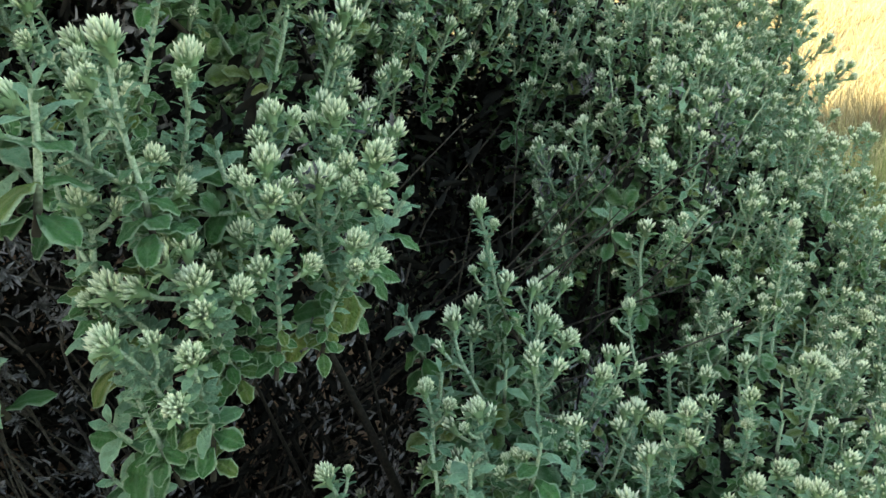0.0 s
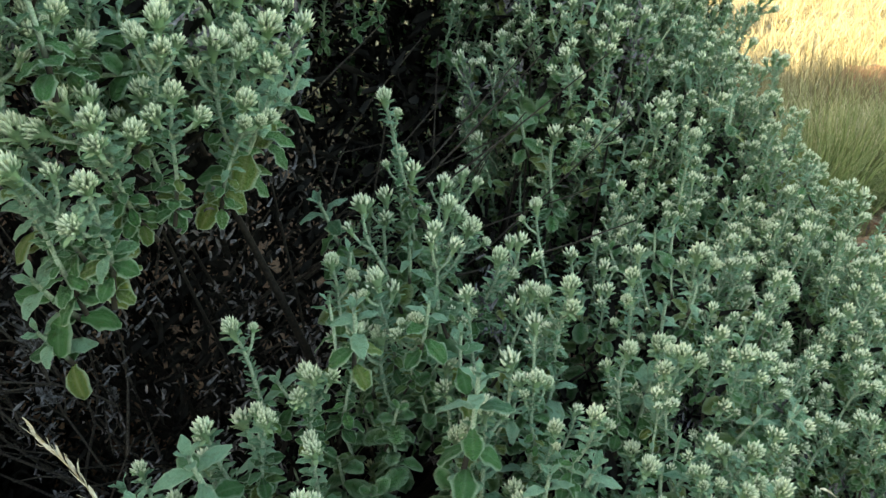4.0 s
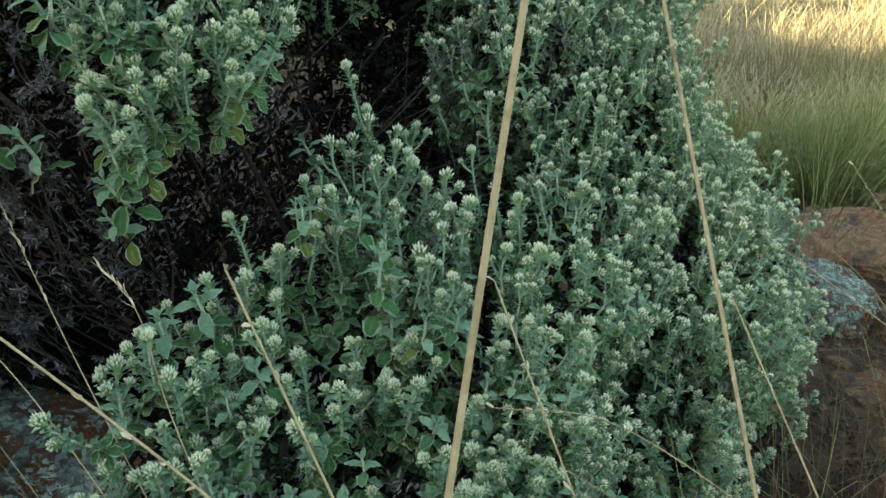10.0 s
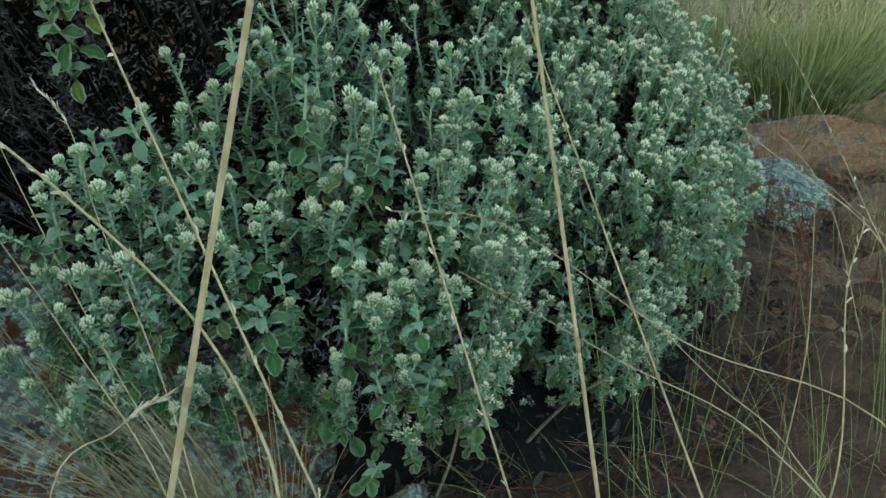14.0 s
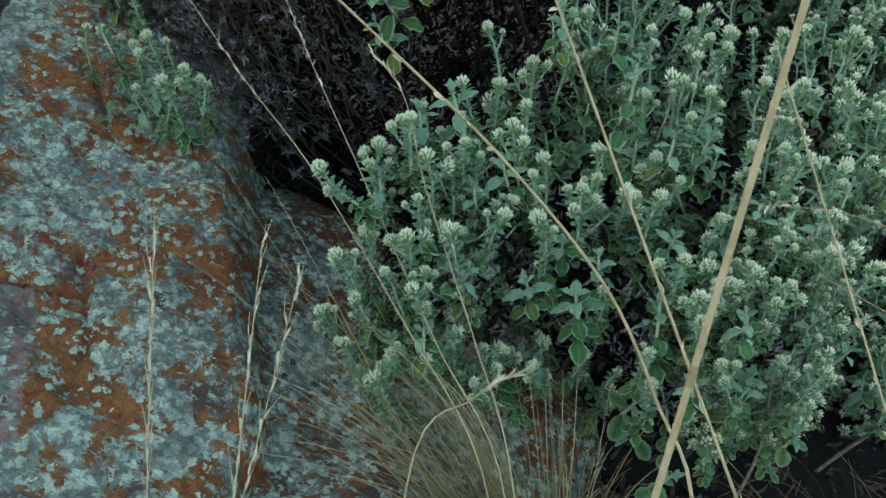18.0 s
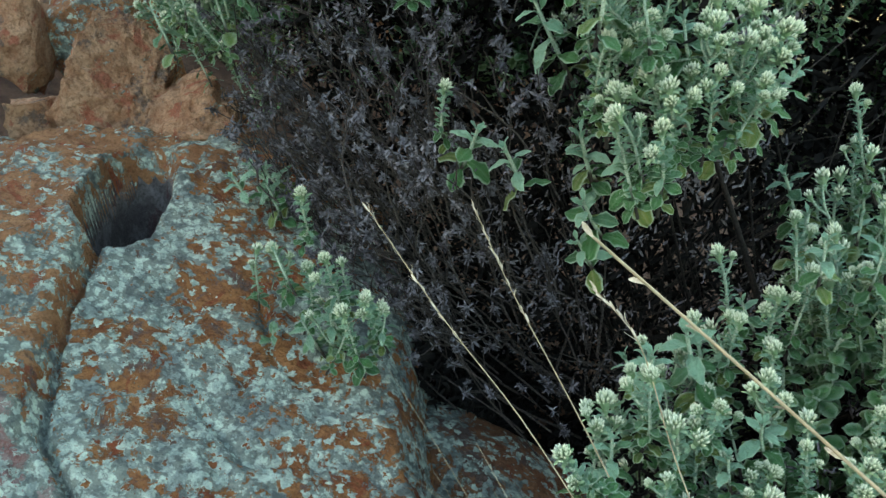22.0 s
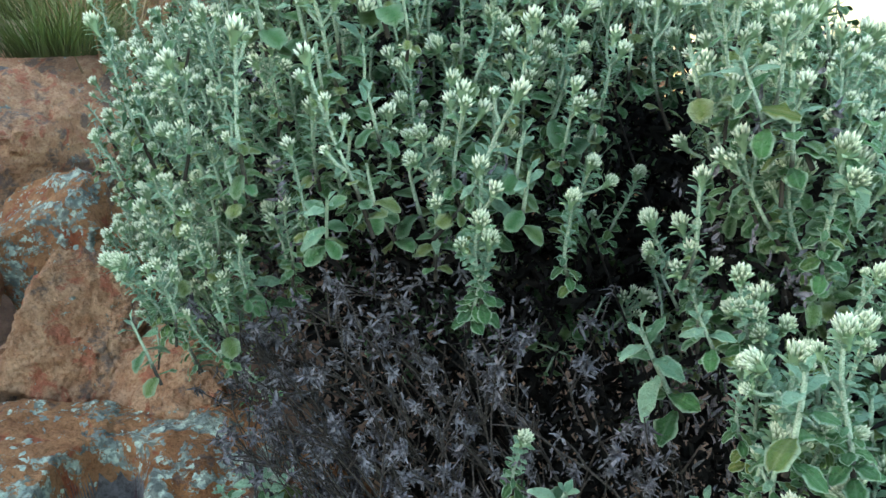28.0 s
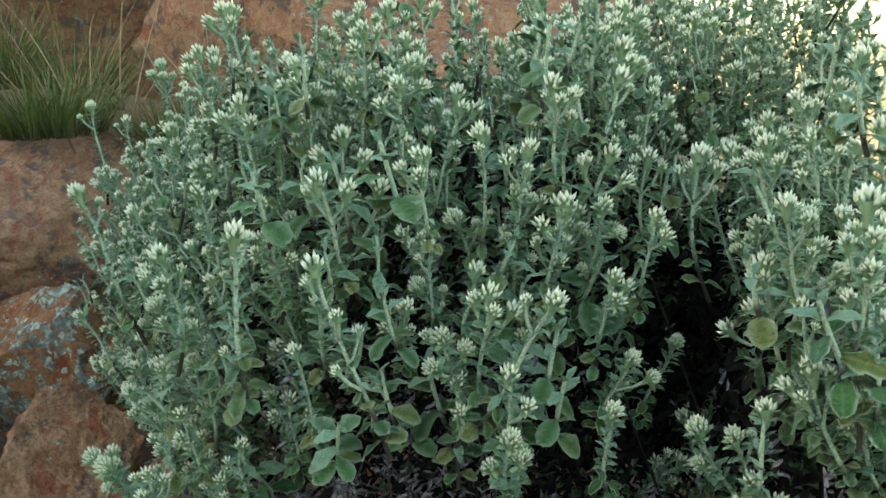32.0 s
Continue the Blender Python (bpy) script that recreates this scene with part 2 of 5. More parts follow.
# grey stone of the pocket, darkened further for the shade in the recess
POCKET = rock_material("shadowed_grey_sandstone", 0.22, (0.11, 0.10, 0.10), (0.23, 0.22, 0.235), 0.1)
LILAC = rock_material("lilac_grey_sandstone", 0.67, (0.30, 0.215, 0.19), (0.40, 0.32, 0.31), 0.10)
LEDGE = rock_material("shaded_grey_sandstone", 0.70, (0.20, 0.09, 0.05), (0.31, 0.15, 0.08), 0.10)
CHUNK = rock_material("bare_orange_sandstone", 0.26, (0.40, 0.20, 0.115), (0.60, 0.37, 0.24), 0.05)
DARKROCK = rock_material("dark_grey_stone", 0.34, (0.15, 0.135, 0.13), (0.26, 0.235, 0.225), 0.1)
FARROCK = rock_material("weathered_red_sandstone", 0.30, (0.36, 0.185, 0.115), (0.50, 0.30, 0.19), 0.08)
BROWN = rock_material("brown_sandstone", 0.10, (0.24, 0.14, 0.09), (0.36, 0.23, 0.15), 0.05)
SOIL = ground_material()
GREEN = grass_material("green_grass", (0.14, 0.14, 0.065), (0.21, 0.275, 0.10), (0.50, 0.45, 0.25))
# darker copy of the green grass, the slope's shade put into its colour
TURF = grass_material("shaded_green_grass", (0.05, 0.055, 0.022), (0.105, 0.155, 0.045), (0.30, 0.27, 0.14))
PALE = grass_material("fading_grass", (0.09, 0.072, 0.038), (0.20, 0.17, 0.085), (0.38, 0.31, 0.19))
DRY = grass_material("fine_dry_grass", (0.10, 0.083, 0.045), (0.29, 0.24, 0.135), (0.56, 0.46, 0.30))
GOLD = grass_material("golden_grass", (0.24, 0.19, 0.10), (0.43, 0.36, 0.22), (0.62, 0.53, 0.36))


# ---------------------------------------------------------------- mesh helpers
def fast_mesh(name, V, T, mat, smooth=True, **attrs):
    """A mesh of triangles from arrays, with float attributes on its points."""
    V, T = np.asarray(V, np.float32), np.asarray(T, np.int32)
    me = bpy.data.meshes.new(name)
    me.vertices.add(len(V))
    me.vertices.foreach_set("co", V.ravel())
    me.loops.add(T.size)
    me.loops.foreach_set("vertex_index", T.ravel())
    me.polygons.add(len(T))
    me.polygons.foreach_set("loop_start", np.arange(0, T.size, 3, dtype=np.int32))
    me.polygons.foreach_set("use_smooth", np.full(len(T), smooth))
    for key, values in attrs.items():
        me.attributes.new(key, "FLOAT", "POINT").data.foreach_set("value", np.asarray(values, np.float32))
    me.update(calc_edges=True)
    me.materials.append(mat)
    return me


def joined(pieces):
    """Pieces (V, T, age, rim) joined into one."""
    V, T, A, R, k = [], [], [], [], 0
    for v, t, a, r in pieces:
        V.append(v), T.append(t + k), A.append(a), R.append(r)
        k += len(v)
    return np.concatenate(V), np.concatenate(T), np.concatenate(A), np.concatenate(R)


def moved(piece, m):
    v, t, a, r = piece
    return v @ m[:3, :3].T + m[:3, 3], t, a, r


def piece_mesh(name, piece, mat):
    v, t, a, r = piece
    return fast_mesh(name, v, t, mat, age=a, rim=r)


def part(name, me, parent, m=None, label=""):
    ob = new(name, me)
    ob.parent = parent
    if m is not None:
        ob.matrix_basis = Matrix(m.tolist())
    return tagged(ob, label)


def thing(name, label, category, group="", kind=""):
    return tagged(new(name), label, category, group, kind)


def turn(axis, a):
    c, s = math.cos(a), math.sin(a)
    m = np.eye(4)
    i, j = {"x": (1, 2), "y": (2, 0), "z": (0, 1)}[axis]
    m[i, i], m[i, j], m[j, i], m[j, j] = c, -s, s, c
    return m


def shift(x, y, z):
    m = np.eye(4)
    m[:3, 3] = x, y, z
    return m


def sized(s):
    return np.diag((s, s, s, 1.0))


def aimed(tip, way, spin, s=1.0):
    """A matrix that puts the origin at tip and turns +z along way."""
    z = np.asarray(way, float)
    z = z / np.linalg.norm(z)
    x = np.cross((0.3, 1.0, 0.1), z)
    x /= np.linalg.norm(x)
    m = np.eye(4)
    m[:3, 0], m[:3, 1], m[:3, 2], m[:3, 3] = x, np.cross(z, x), z, tip
    return m @ turn("z", spin) @ sized(s)


def grid_tris(rows, cols, closed=False):
    T = []
    for i in range(rows - 1):
        for j in range(cols if closed else cols - 1):
            a, b = i * cols + j, i * cols + (j + 1) % cols
            T += [(a, b, b + cols), (a, b + cols, a + cols)]
    return np.array(T, np.int32)


def tube(points, radii, sides=5, age=0.5):
    """A round stem through points, tapering."""
    P = np.asarray(points, float)
    D = np.gradient(P, axis=0)
    D /= np.linalg.norm(D, axis=1)[:, None] + 1e-9
    ref = np.array((0.9, 0.37, 0.2)) if abs(D[0][0]) < 0.8 else np.array((0.1, 0.9, 0.3))
    U = np.cross(D, ref)
    U /= np.linalg.norm(U, axis=1)[:, None]
    W = np.cross(D, U)
    a = np.linspace(0, 2 * np.pi, sides, endpoint=False)
    R = np.broadcast_to(np.asarray(radii, float), (len(P),))
    V = P[:, None, :] + R[:, None, None] * (np.cos(a)[None, :, None] * U[:, None, :] + np.sin(a)[None, :, None] * W[:, None, :])
    V = V.reshape(-1, 3)
    f = np.repeat(np.linspace(0, 1, len(P)), sides)
    return V, grid_tris(len(P), sides, True), np.full(len(V), age), f


def spline(points, n):
    """A smooth line through a few points (Catmull-Rom)."""
    P = np.asarray(points, float)
    Q = np.vstack([2 * P[0] - P[1], P, 2 * P[-1] - P[-2]])
    out = []
    for t in np.linspace(0, len(P) - 1, n):
        i = min(int(t), len(P) - 2)
        u = t - i
        a, b, c, d = Q[i:i + 4]
        out.append(0.5 * (2 * b + (c - a) * u + (2 * a - 5 * b + 4 * c - d) * u * u + (3 * b - a - 3 * c + d) * u ** 3))
    return np.array(out)


# ---------------------------------------------------------------- leaves, flower heads and sprigs
def leaf(length, width, fold, curl, age, seed, rows=8):
    """A leaf along +y, its upper face to +z: spoon-shaped with a round end, creased along the midrib, wavy-edged."""
    r = np.random.default_rng(seed)
    v = {8: (0, 0.12, 0.30, 0.52, 0.72, 0.87, 0.965, 1.0), 5: (0, 0.26, 0.58, 0.86, 1.0), 4: (0, 0.36, 0.80, 1.0), 3: (0, 0.55, 1.0)}[rows]
    v = np.array(v)
    u = np.array((-1, -0.55, 0, 0.55, 1.0)) if rows > 5 else np.array((-1, 0, 1.0))
    if rows > 5:
        half = 0.5 * width * np.sin(np.pi * np.clip(v, 1e-6, 0.9999) ** 1.30) ** 0.60
        half[-1], half[0] = 0.10 * width, 0.12 * width
        half = np.maximum(half, 0.10 * width)
    else:
        half = width * np.array({5: (0.13, 0.38, 0.52, 0.40, 0.14), 4: (0.13, 0.46, 0.44, 0.16), 3: (0.15, 0.50, 0.10)}[rows])
    scallop = 1 + 0.10 * np.sin(19 * v + r.uniform(0, 6))[:, None] * (np.abs(u) == 1)[None, :]
    X = half[:, None] * u[None, :] * scallop
    Y = length * (v[:, None] - 0.05 * np.abs(u[None, :]) ** 2 * (v[:, None] > 0.7))
    wave = 0.085 * width * np.sin(13 * v[:, None] + 2.5 * np.sign(u)[None, :] + r.uniform(0, 6)) * np.abs(u)[None, :]
    Z = fold * np.abs(X) - curl * length * v[:, None] ** 2 - 0.10 * width * (np.abs(u) == 1)[None, :] + wave
    V = np.stack([X, np.broadcast_to(Y, X.shape), Z], -1).reshape(-1, 3)
    rim = np.maximum(np.abs(u)[None, :] ** 3, (v[:, None] > 0.98) * 1.0) * np.ones_like(X)
    rim = np.maximum(rim, 0.5 * (u == 0)[None, :])
    rim = rim * (1.0 if rows > 5 else 0.68)
    return V, grid_tris(rows, len(u)), np.full(len(V), age), rim.ravel()


def bud(length, r, seed, sides=5, bracts=4):
    """One pointed bud of overlapping bracts; without bracts a plain spindle."""
    g = np.random.default_rng(seed)
    if not bracts:
        v, t, a, _ = tube([(0, 0, 0), (0, 0, 0.5 * length), (0, 0, length)], (0.75 * r, 1.15 * r, 0.05 * r), sides)
        return v, t, a, np.repeat((0.1, 0.75, 1.0), sides)
    out = [tube([(0, 0, 0), (0, 0, 0.4 * length), (0, 0, 0.72 * length), (0, 0, length)], (0.75 * r, 1.05 * r, 0.66 * r, 0.04 * r), sides)]
    for k in range(bracts):
        a = k * 6.2832 / bracts + g.uniform(-0.3, 0.3)
        h = length * g.uniform(0.55, 0.95)
        V = np.array([(-0.55 * r, 0.75 * r, 0.1 * h), (0.55 * r, 0.75 * r, 0.1 * h), (0.5 * r, 1.15 * r, 0.6 * h), (-0.5 * r, 1.15 * r, 0.6 * h), (0, 1.55 * r, h)])
        T = np.array([(0, 1, 2), (0, 2, 3), (3, 2, 4)], np.int32)
        out.append(moved((V, T, np.full(5, 0.5), np.array((0.1, 0.1, 0.6, 0.6, 0.95))), turn("z", a)))
    return joined(out)


def flower_head(seed, n, sides=5, bracts=4):
    """A tight turban of upright, pointed cream buds in a cup of woolly bracts, about 2.4 cm across, its foot at the origin."""
    g = np.random.default_rng(seed)
    out = []
    for k in range(n):
        a, q = k * 2.39996 + g.uniform(-0.25, 0.25), math.sqrt((k + 0.3) / n)
        out.append(moved(bud(g.uniform(0.0080, 0.0115), g.uniform(0.0013, 0.0017) * (1.0 if bracts else 1.2), seed * 50 + k, sides, bracts),
                         turn("z", a) @ shift(0, 0.0058 * q, 0.0060 - 0.0070 * q * q) @ turn("x", -0.50 * q - g.uniform(0, 0.14))))
    out.append(tube([(0, 0, -0.014), (0, 0, -0.005), (0, 0, 0.003)], (0.0020, 0.0040, 0.0070), 5 if not bracts else 7)[:3] + (np.repeat((0.0, 0.1, 0.2), 5 if not bracts else 7),))
    for k in range(7 if bracts else 5):
        lf = leaf(g.uniform(0.010, 0.014), 0.0052, 0.3, 0.45, 0.3, seed + k, 4 if bracts else 3)
        out.append(moved(lf[:3] + (np.full(len(lf[0]), 0.24),), turn("z", k * (0.9 if bracts else 1.25) + g.uniform(-0.3, 0.3)) @ shift(0, 0.0025, -0.008 + 0.004 * (k % 2)) @ turn("x", g.uniform(0.75, 1.15))))
    return joined(out)


# leaf meshes: age 0 young and grey-white, 0.5 green, 1 yellowing
LEAF_FORMS = ((0.52, 0.40, 0.30, 0.05), (0.62, 0.34, 0.70, 0.14), (0.76, 0.26, 0.42, 0.5), (0.80, 0.20, 0.50, 0.55),
              (0.68, 0.36, 0.50, 0.33), (0.78, 0.18, 0.45, 0.88), (0.72, 0.26, 0.60, 0.74))
LEAVES = [leaf(1.0, w, f, c, a, 11 + i) for i, (w, f, c, a) in enumerate(LEAF_FORMS)]
LEAVES_FAR = [leaf(1.0, w, f, c, a, 11 + i, 3 if i in (0, 1) else 5) for i, (w, f, c, a) in enumerate(LEAF_FORMS)]
HEADS = [flower_head(3 + i, n) for i, n in enumerate((24, 19, 26, 16))]
HEADS_FAR = [flower_head(3 + i, n, 3, 0) for i, n in enumerate((13, 11, 14, 10))]
LEAF_ME = [piece_mesh("leaf", p, LEAF) for p in LEAVES]
HEAD_ME = [piece_mesh("flower_head", p, HEAD) for p in HEADS]


def flowering_sprig(seed, length, heads, leafy, spire=False):
    """A thick woolly stem, its tip at the origin: small leaves clasp it and curl back, broad ones spread at its foot;
    the heads stand in a bouquet, or along the stem as a spire."""
    g = np.random.default_rng(seed)
    bend = g.uniform(-0.03, 0.03, 2)
    s = np.linspace(0, 1, 8)
    spine = np.stack([bend[0] * s ** 2 + 0.003 * np.sin(7 * s), bend[1] * s ** 2 + 0.002 * np.sin(5 * s), -length * s], -1)
    stems = [tube(spine, 0.0019 + 0.0005 * s, 5)]
    lv, hd = [], []

    def at(z):
        return np.array([np.interp(z, length * s, spine[:, i]) for i in range(3)])

    def clasp(p, way, size, kind):
        lv.append((kind, aimed(p, way, g.uniform(0, 6.28)) @ shift(0, 0.0016, 0) @ turn("x", g.uniform(0.5, 1.1)) @ sized(size)))

    hd.append((int(g.integers(4)), turn("x", g.uniform(-0.2, 0.2)) @ sized(g.uniform(0.88, 1.12))))
    for k in range(heads - 1):
        a = k * 2.4 + g.uniform(0, 0.9)
        if spire:
            z0 = 0.030 + 0.075 * k / max(1, heads - 2) + g.uniform(0, 0.008)
            out, up, sc = g.uniform(0.013, 0.022), g.uniform(0.016, 0.028), g.uniform(0.45, 0.75)
        else:
            z0 = g.uniform(0.034, 0.055)
            out, up, sc = g.uniform(0.015, 0.025), z0 - g.uniform(0.004, 0.022), g.uniform(0.65, 0.95)
        q = at(z0)
        p = q + np.array((math.cos(a) * out, math.sin(a) * out, up))
        mid = q + np.array((math.cos(a) * out * 0.62, math.sin(a) * out * 0.62, up * 0.45))
        stems.append(tube([q, mid, p], (0.0018, 0.0018, 0.0019), 5)[:3] + (np.zeros(15),))
        way = p - mid
        hd.append((int(g.integers(4)), aimed(p, way + np.array((0, 0, 0.3 * np.linalg.norm(way))), g.uniform(0, 6), sc)))
        for u in (0.15, 0.35, 0.55, 0.75):
            clasp(q + (p - q) * u, way, g.uniform(0.008, 0.013) * leafy, int(g.choice((1, 1, 4, 0))))
    z, a = 0.013, g.uniform(0, 6)
    while z < length * 0.92:
        q = z / length
        high = q < 0.55
        size = (g.uniform(0.0085, 0.0130) if high else (0.0125 + 0.0075 * min(1, (q - 0.5) * 3.2)) * g.uniform(0.75, 1.2)) * leafy
        for side in (0, 2.1, 4.2):
            phi = a + side + g.uniform(-0.35, 0.35)
            kind = int(g.choice((0, 1, 1))) if q < 0.42 else int(g.choice((1, 4, 4, 2))) if q < 0.60 else int(g.choice((2, 2, 3, 5, 6)))
            lift = g.uniform(0.70, 1.2) if high else g.uniform(0.05, 0.8) - 0.3 * q
            lv.append((kind, shift(*at(z)) @ turn("z", phi) @ shift(0, 0.0019, 0) @ turn("x", lift) @ turn("y", g.uniform(-0.25, 0.25)) @ sized(size)))
        z += (0.0052 if high else 0.0085) + g.uniform(0, 0.003)
        a += 1.1
    return joined(stems), lv, hd


def leafy_sprig(seed, length, old=0.0, shaded=False):
    """A flowerless shoot: pairs of broad felted leaves set crosswise, the top ones small, upright and grey-white."""
    g = np.random.default_rng(seed)
    s = np.linspace(0, 1, 7)
    b = g.uniform(-0.015, 0.015, 2)
    spine = np.stack([b[0] * s ** 2, b[1] * s ** 2, -length * s], -1)
    lv, z, a = [], 0.0, g.uniform(0, 6)
    while z < length:
        q = z / length
        size = (0.011 + 0.019 * min(1, (z + 0.004) / 0.035)) * g.uniform(0.85, 1.15)
        for side in (0, math.pi):
            kind = 0 if z < 0.008 else int(g.choice((1, 1, 1, 4))) if z < 0.03 else int(g.choice((1, 2, 4))) if q < 0.7 - 0.4 * old else int(g.choice((2, 3, 5)))
            # inner shoots take only darker kinds, shade put into the leaf colour
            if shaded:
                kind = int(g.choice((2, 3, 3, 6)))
            i = min(6, int(q * 6))
            lv.append((kind, shift(*spine[i]) @ shift(0, 0, -(z - length * i / 6)) @ turn("z", a + side + g.uniform(-0.2, 0.2)) @ shift(0, 0.0015, 0)
                       @ turn("x", 1.25 - 1.25 * min(1, z / 0.045) + g.uniform(-0.15, 0.15)) @ turn("y", g.uniform(-0.2, 0.2)) @ sized(size)))
        z += 0.006 + 0.011 * min(1, z / 0.03) + g.uniform(0, 0.003)
        a += math.pi / 2
    return tube(spine, 0.0021 + 0.0006 * s, 5), lv, []


def sprig_kind(made):
    stem, lv, hd = made
    fine = joined([moved(LEAVES[k], m) for k, m in lv])
    fol = joined([moved(LEAVES_FAR[k], m) for i, (k, m) in enumerate(lv) if i % 4 < 3])
    bl = joined([moved(HEADS_FAR[k], m) for k, m in hd]) if hd else None
    return {"stem": stem, "lv": lv, "hd": hd, "fol": fol, "bl": bl,
            "stem_me": piece_mesh("sprig", stem, WOOL), "fol_me": piece_mesh("foliage", fine, LEAF)}


FLOWER = [sprig_kind(flowering_sprig(101 + i, L, h, f, p)) for i, (L, h, f, p) in enumerate((
    (0.12, 1, 0.95, False), (0.13, 2, 1.0, False), (0.15, 3, 1.0, True), (0.13, 4, 1.05, False), (0.17, 2, 0.9, True),
    (0.14, 5, 1.0, False), (0.18, 5, 0.95, True), (0.11, 2, 1.1, False), (0.13, 3, 0.95, False)))]
# older shoots deep inside, without pale tips; their darker leaves paint the shade
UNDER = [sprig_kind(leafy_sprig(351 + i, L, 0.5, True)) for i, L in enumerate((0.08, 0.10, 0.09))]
LEAFY = [sprig_kind(leafy_sprig(301 + i, L, o)) for i, (L, o) in enumerate(((0.07, 0.1), (0.09, 0.2), (0.06, 0.0), (0.10, 0.4), (0.08, 0.6)))]


# ---------------------------------------------------------------- ground
def ramp(v):
    return np.maximum(v, 0)


def height(x, y):
    """The lie of the land: a rocky rise to the left, an unseen hill added behind to keep the sun off, a fall to a field
    ahead.
    """
    h = 0.03 - 0.13 * ramp(y - 1.2) * (y < 6) - 0.62 * (y >= 6)
    left = ramp(-x - 0.45 + 0.15 * np.clip(y - 1, -2, 8))
    h = h + 0.46 * np.minimum(left, 4) * np.clip((14 - y) / 9, 0, 1)
    q = -(x * 0.8 + y * 0.6)
    h = h + 0.46 * np.clip(q - 2.0, 0, 11.5)
    return h


def ground():
    s = np.linspace(-1, 1, 221)
    ax = np.sign(s) * (np.sinh(np.abs(s) * 7.6) / np.sinh(7.6)) * 1500
    X, Y = np.meshgrid(ax, ax + 1.5)
    Z = height(X, Y)
    near = np.exp(-(X ** 2 + Y ** 2) / 900)
    for k, (f, a) in enumerate(((0.7, 0.05), (2.3, 0.02), (7.0, 0.012), (17.0, 0.006))):
        Z = Z + near * a * np.sin(f * X + k) * np.cos(f * 1.13 * Y + 2 * k + 0.7 * np.sin(f * 0.6 * X))
    V = np.stack([X, Y, Z], -1).reshape(-1, 3)
    me = fast_mesh("ground", V, grid_tris(221, 221), SOIL)
    return tagged(new("ground", me), "red stony soil sloping down to dry grassland", "ground", kind="structure")


ground()


# ---------------------------------------------------------------- rocks
def fbm(x, y, z=0.0, scale=1.0, octaves=4):
    return noise.fractal(Vector((x * scale, y * scale, z * scale)), 0.9, 2.1, octaves)


def line_side(x, y, p, q):
    """Signed distance of (x, y) from the line p-q, positive on its right."""
    d = np.array(q) - np.array(p)
    d = d / np.linalg.norm(d)
    return (x - p[0]) * d[1] - (y - p[1]) * d[0]


def line_distance(X, Y, pts):
    best = np.full(X.shape, 9.0)
    for p, q in zip(pts[:-1], pts[1:]):
        p, q = np.array(p), np.array(q)
        d = q - p
        u = np.clip(((X - p[0]) * d[0] + (Y - p[1]) * d[1]) / (d @ d), 0, 1)
        best = np.minimum(best, np.hypot(X - p[0] - u * d[0], Y - p[1] - u * d[1]))
    return best


def rough_field(X, Y, amps, seed):
    Z = np.zeros_like(X)
    for i in range(X.shape[0]):
        for j in range(X.shape[1]):
            Z[i, j] = sum(a * noise.noise(Vector((X[i, j] * f, Y[i, j] * f, seed))) for f, a in amps)
    return Z


CRACK = [(-1.06, 0.46), (-1.03, 0.42), (-0.953, 0.273), (-0.912, 0.20), (-0.864, 0.132), (-0.783, 0.094), (-0.694, 0.084), (-0.612, 0.127), (-0.57, 0.15)]


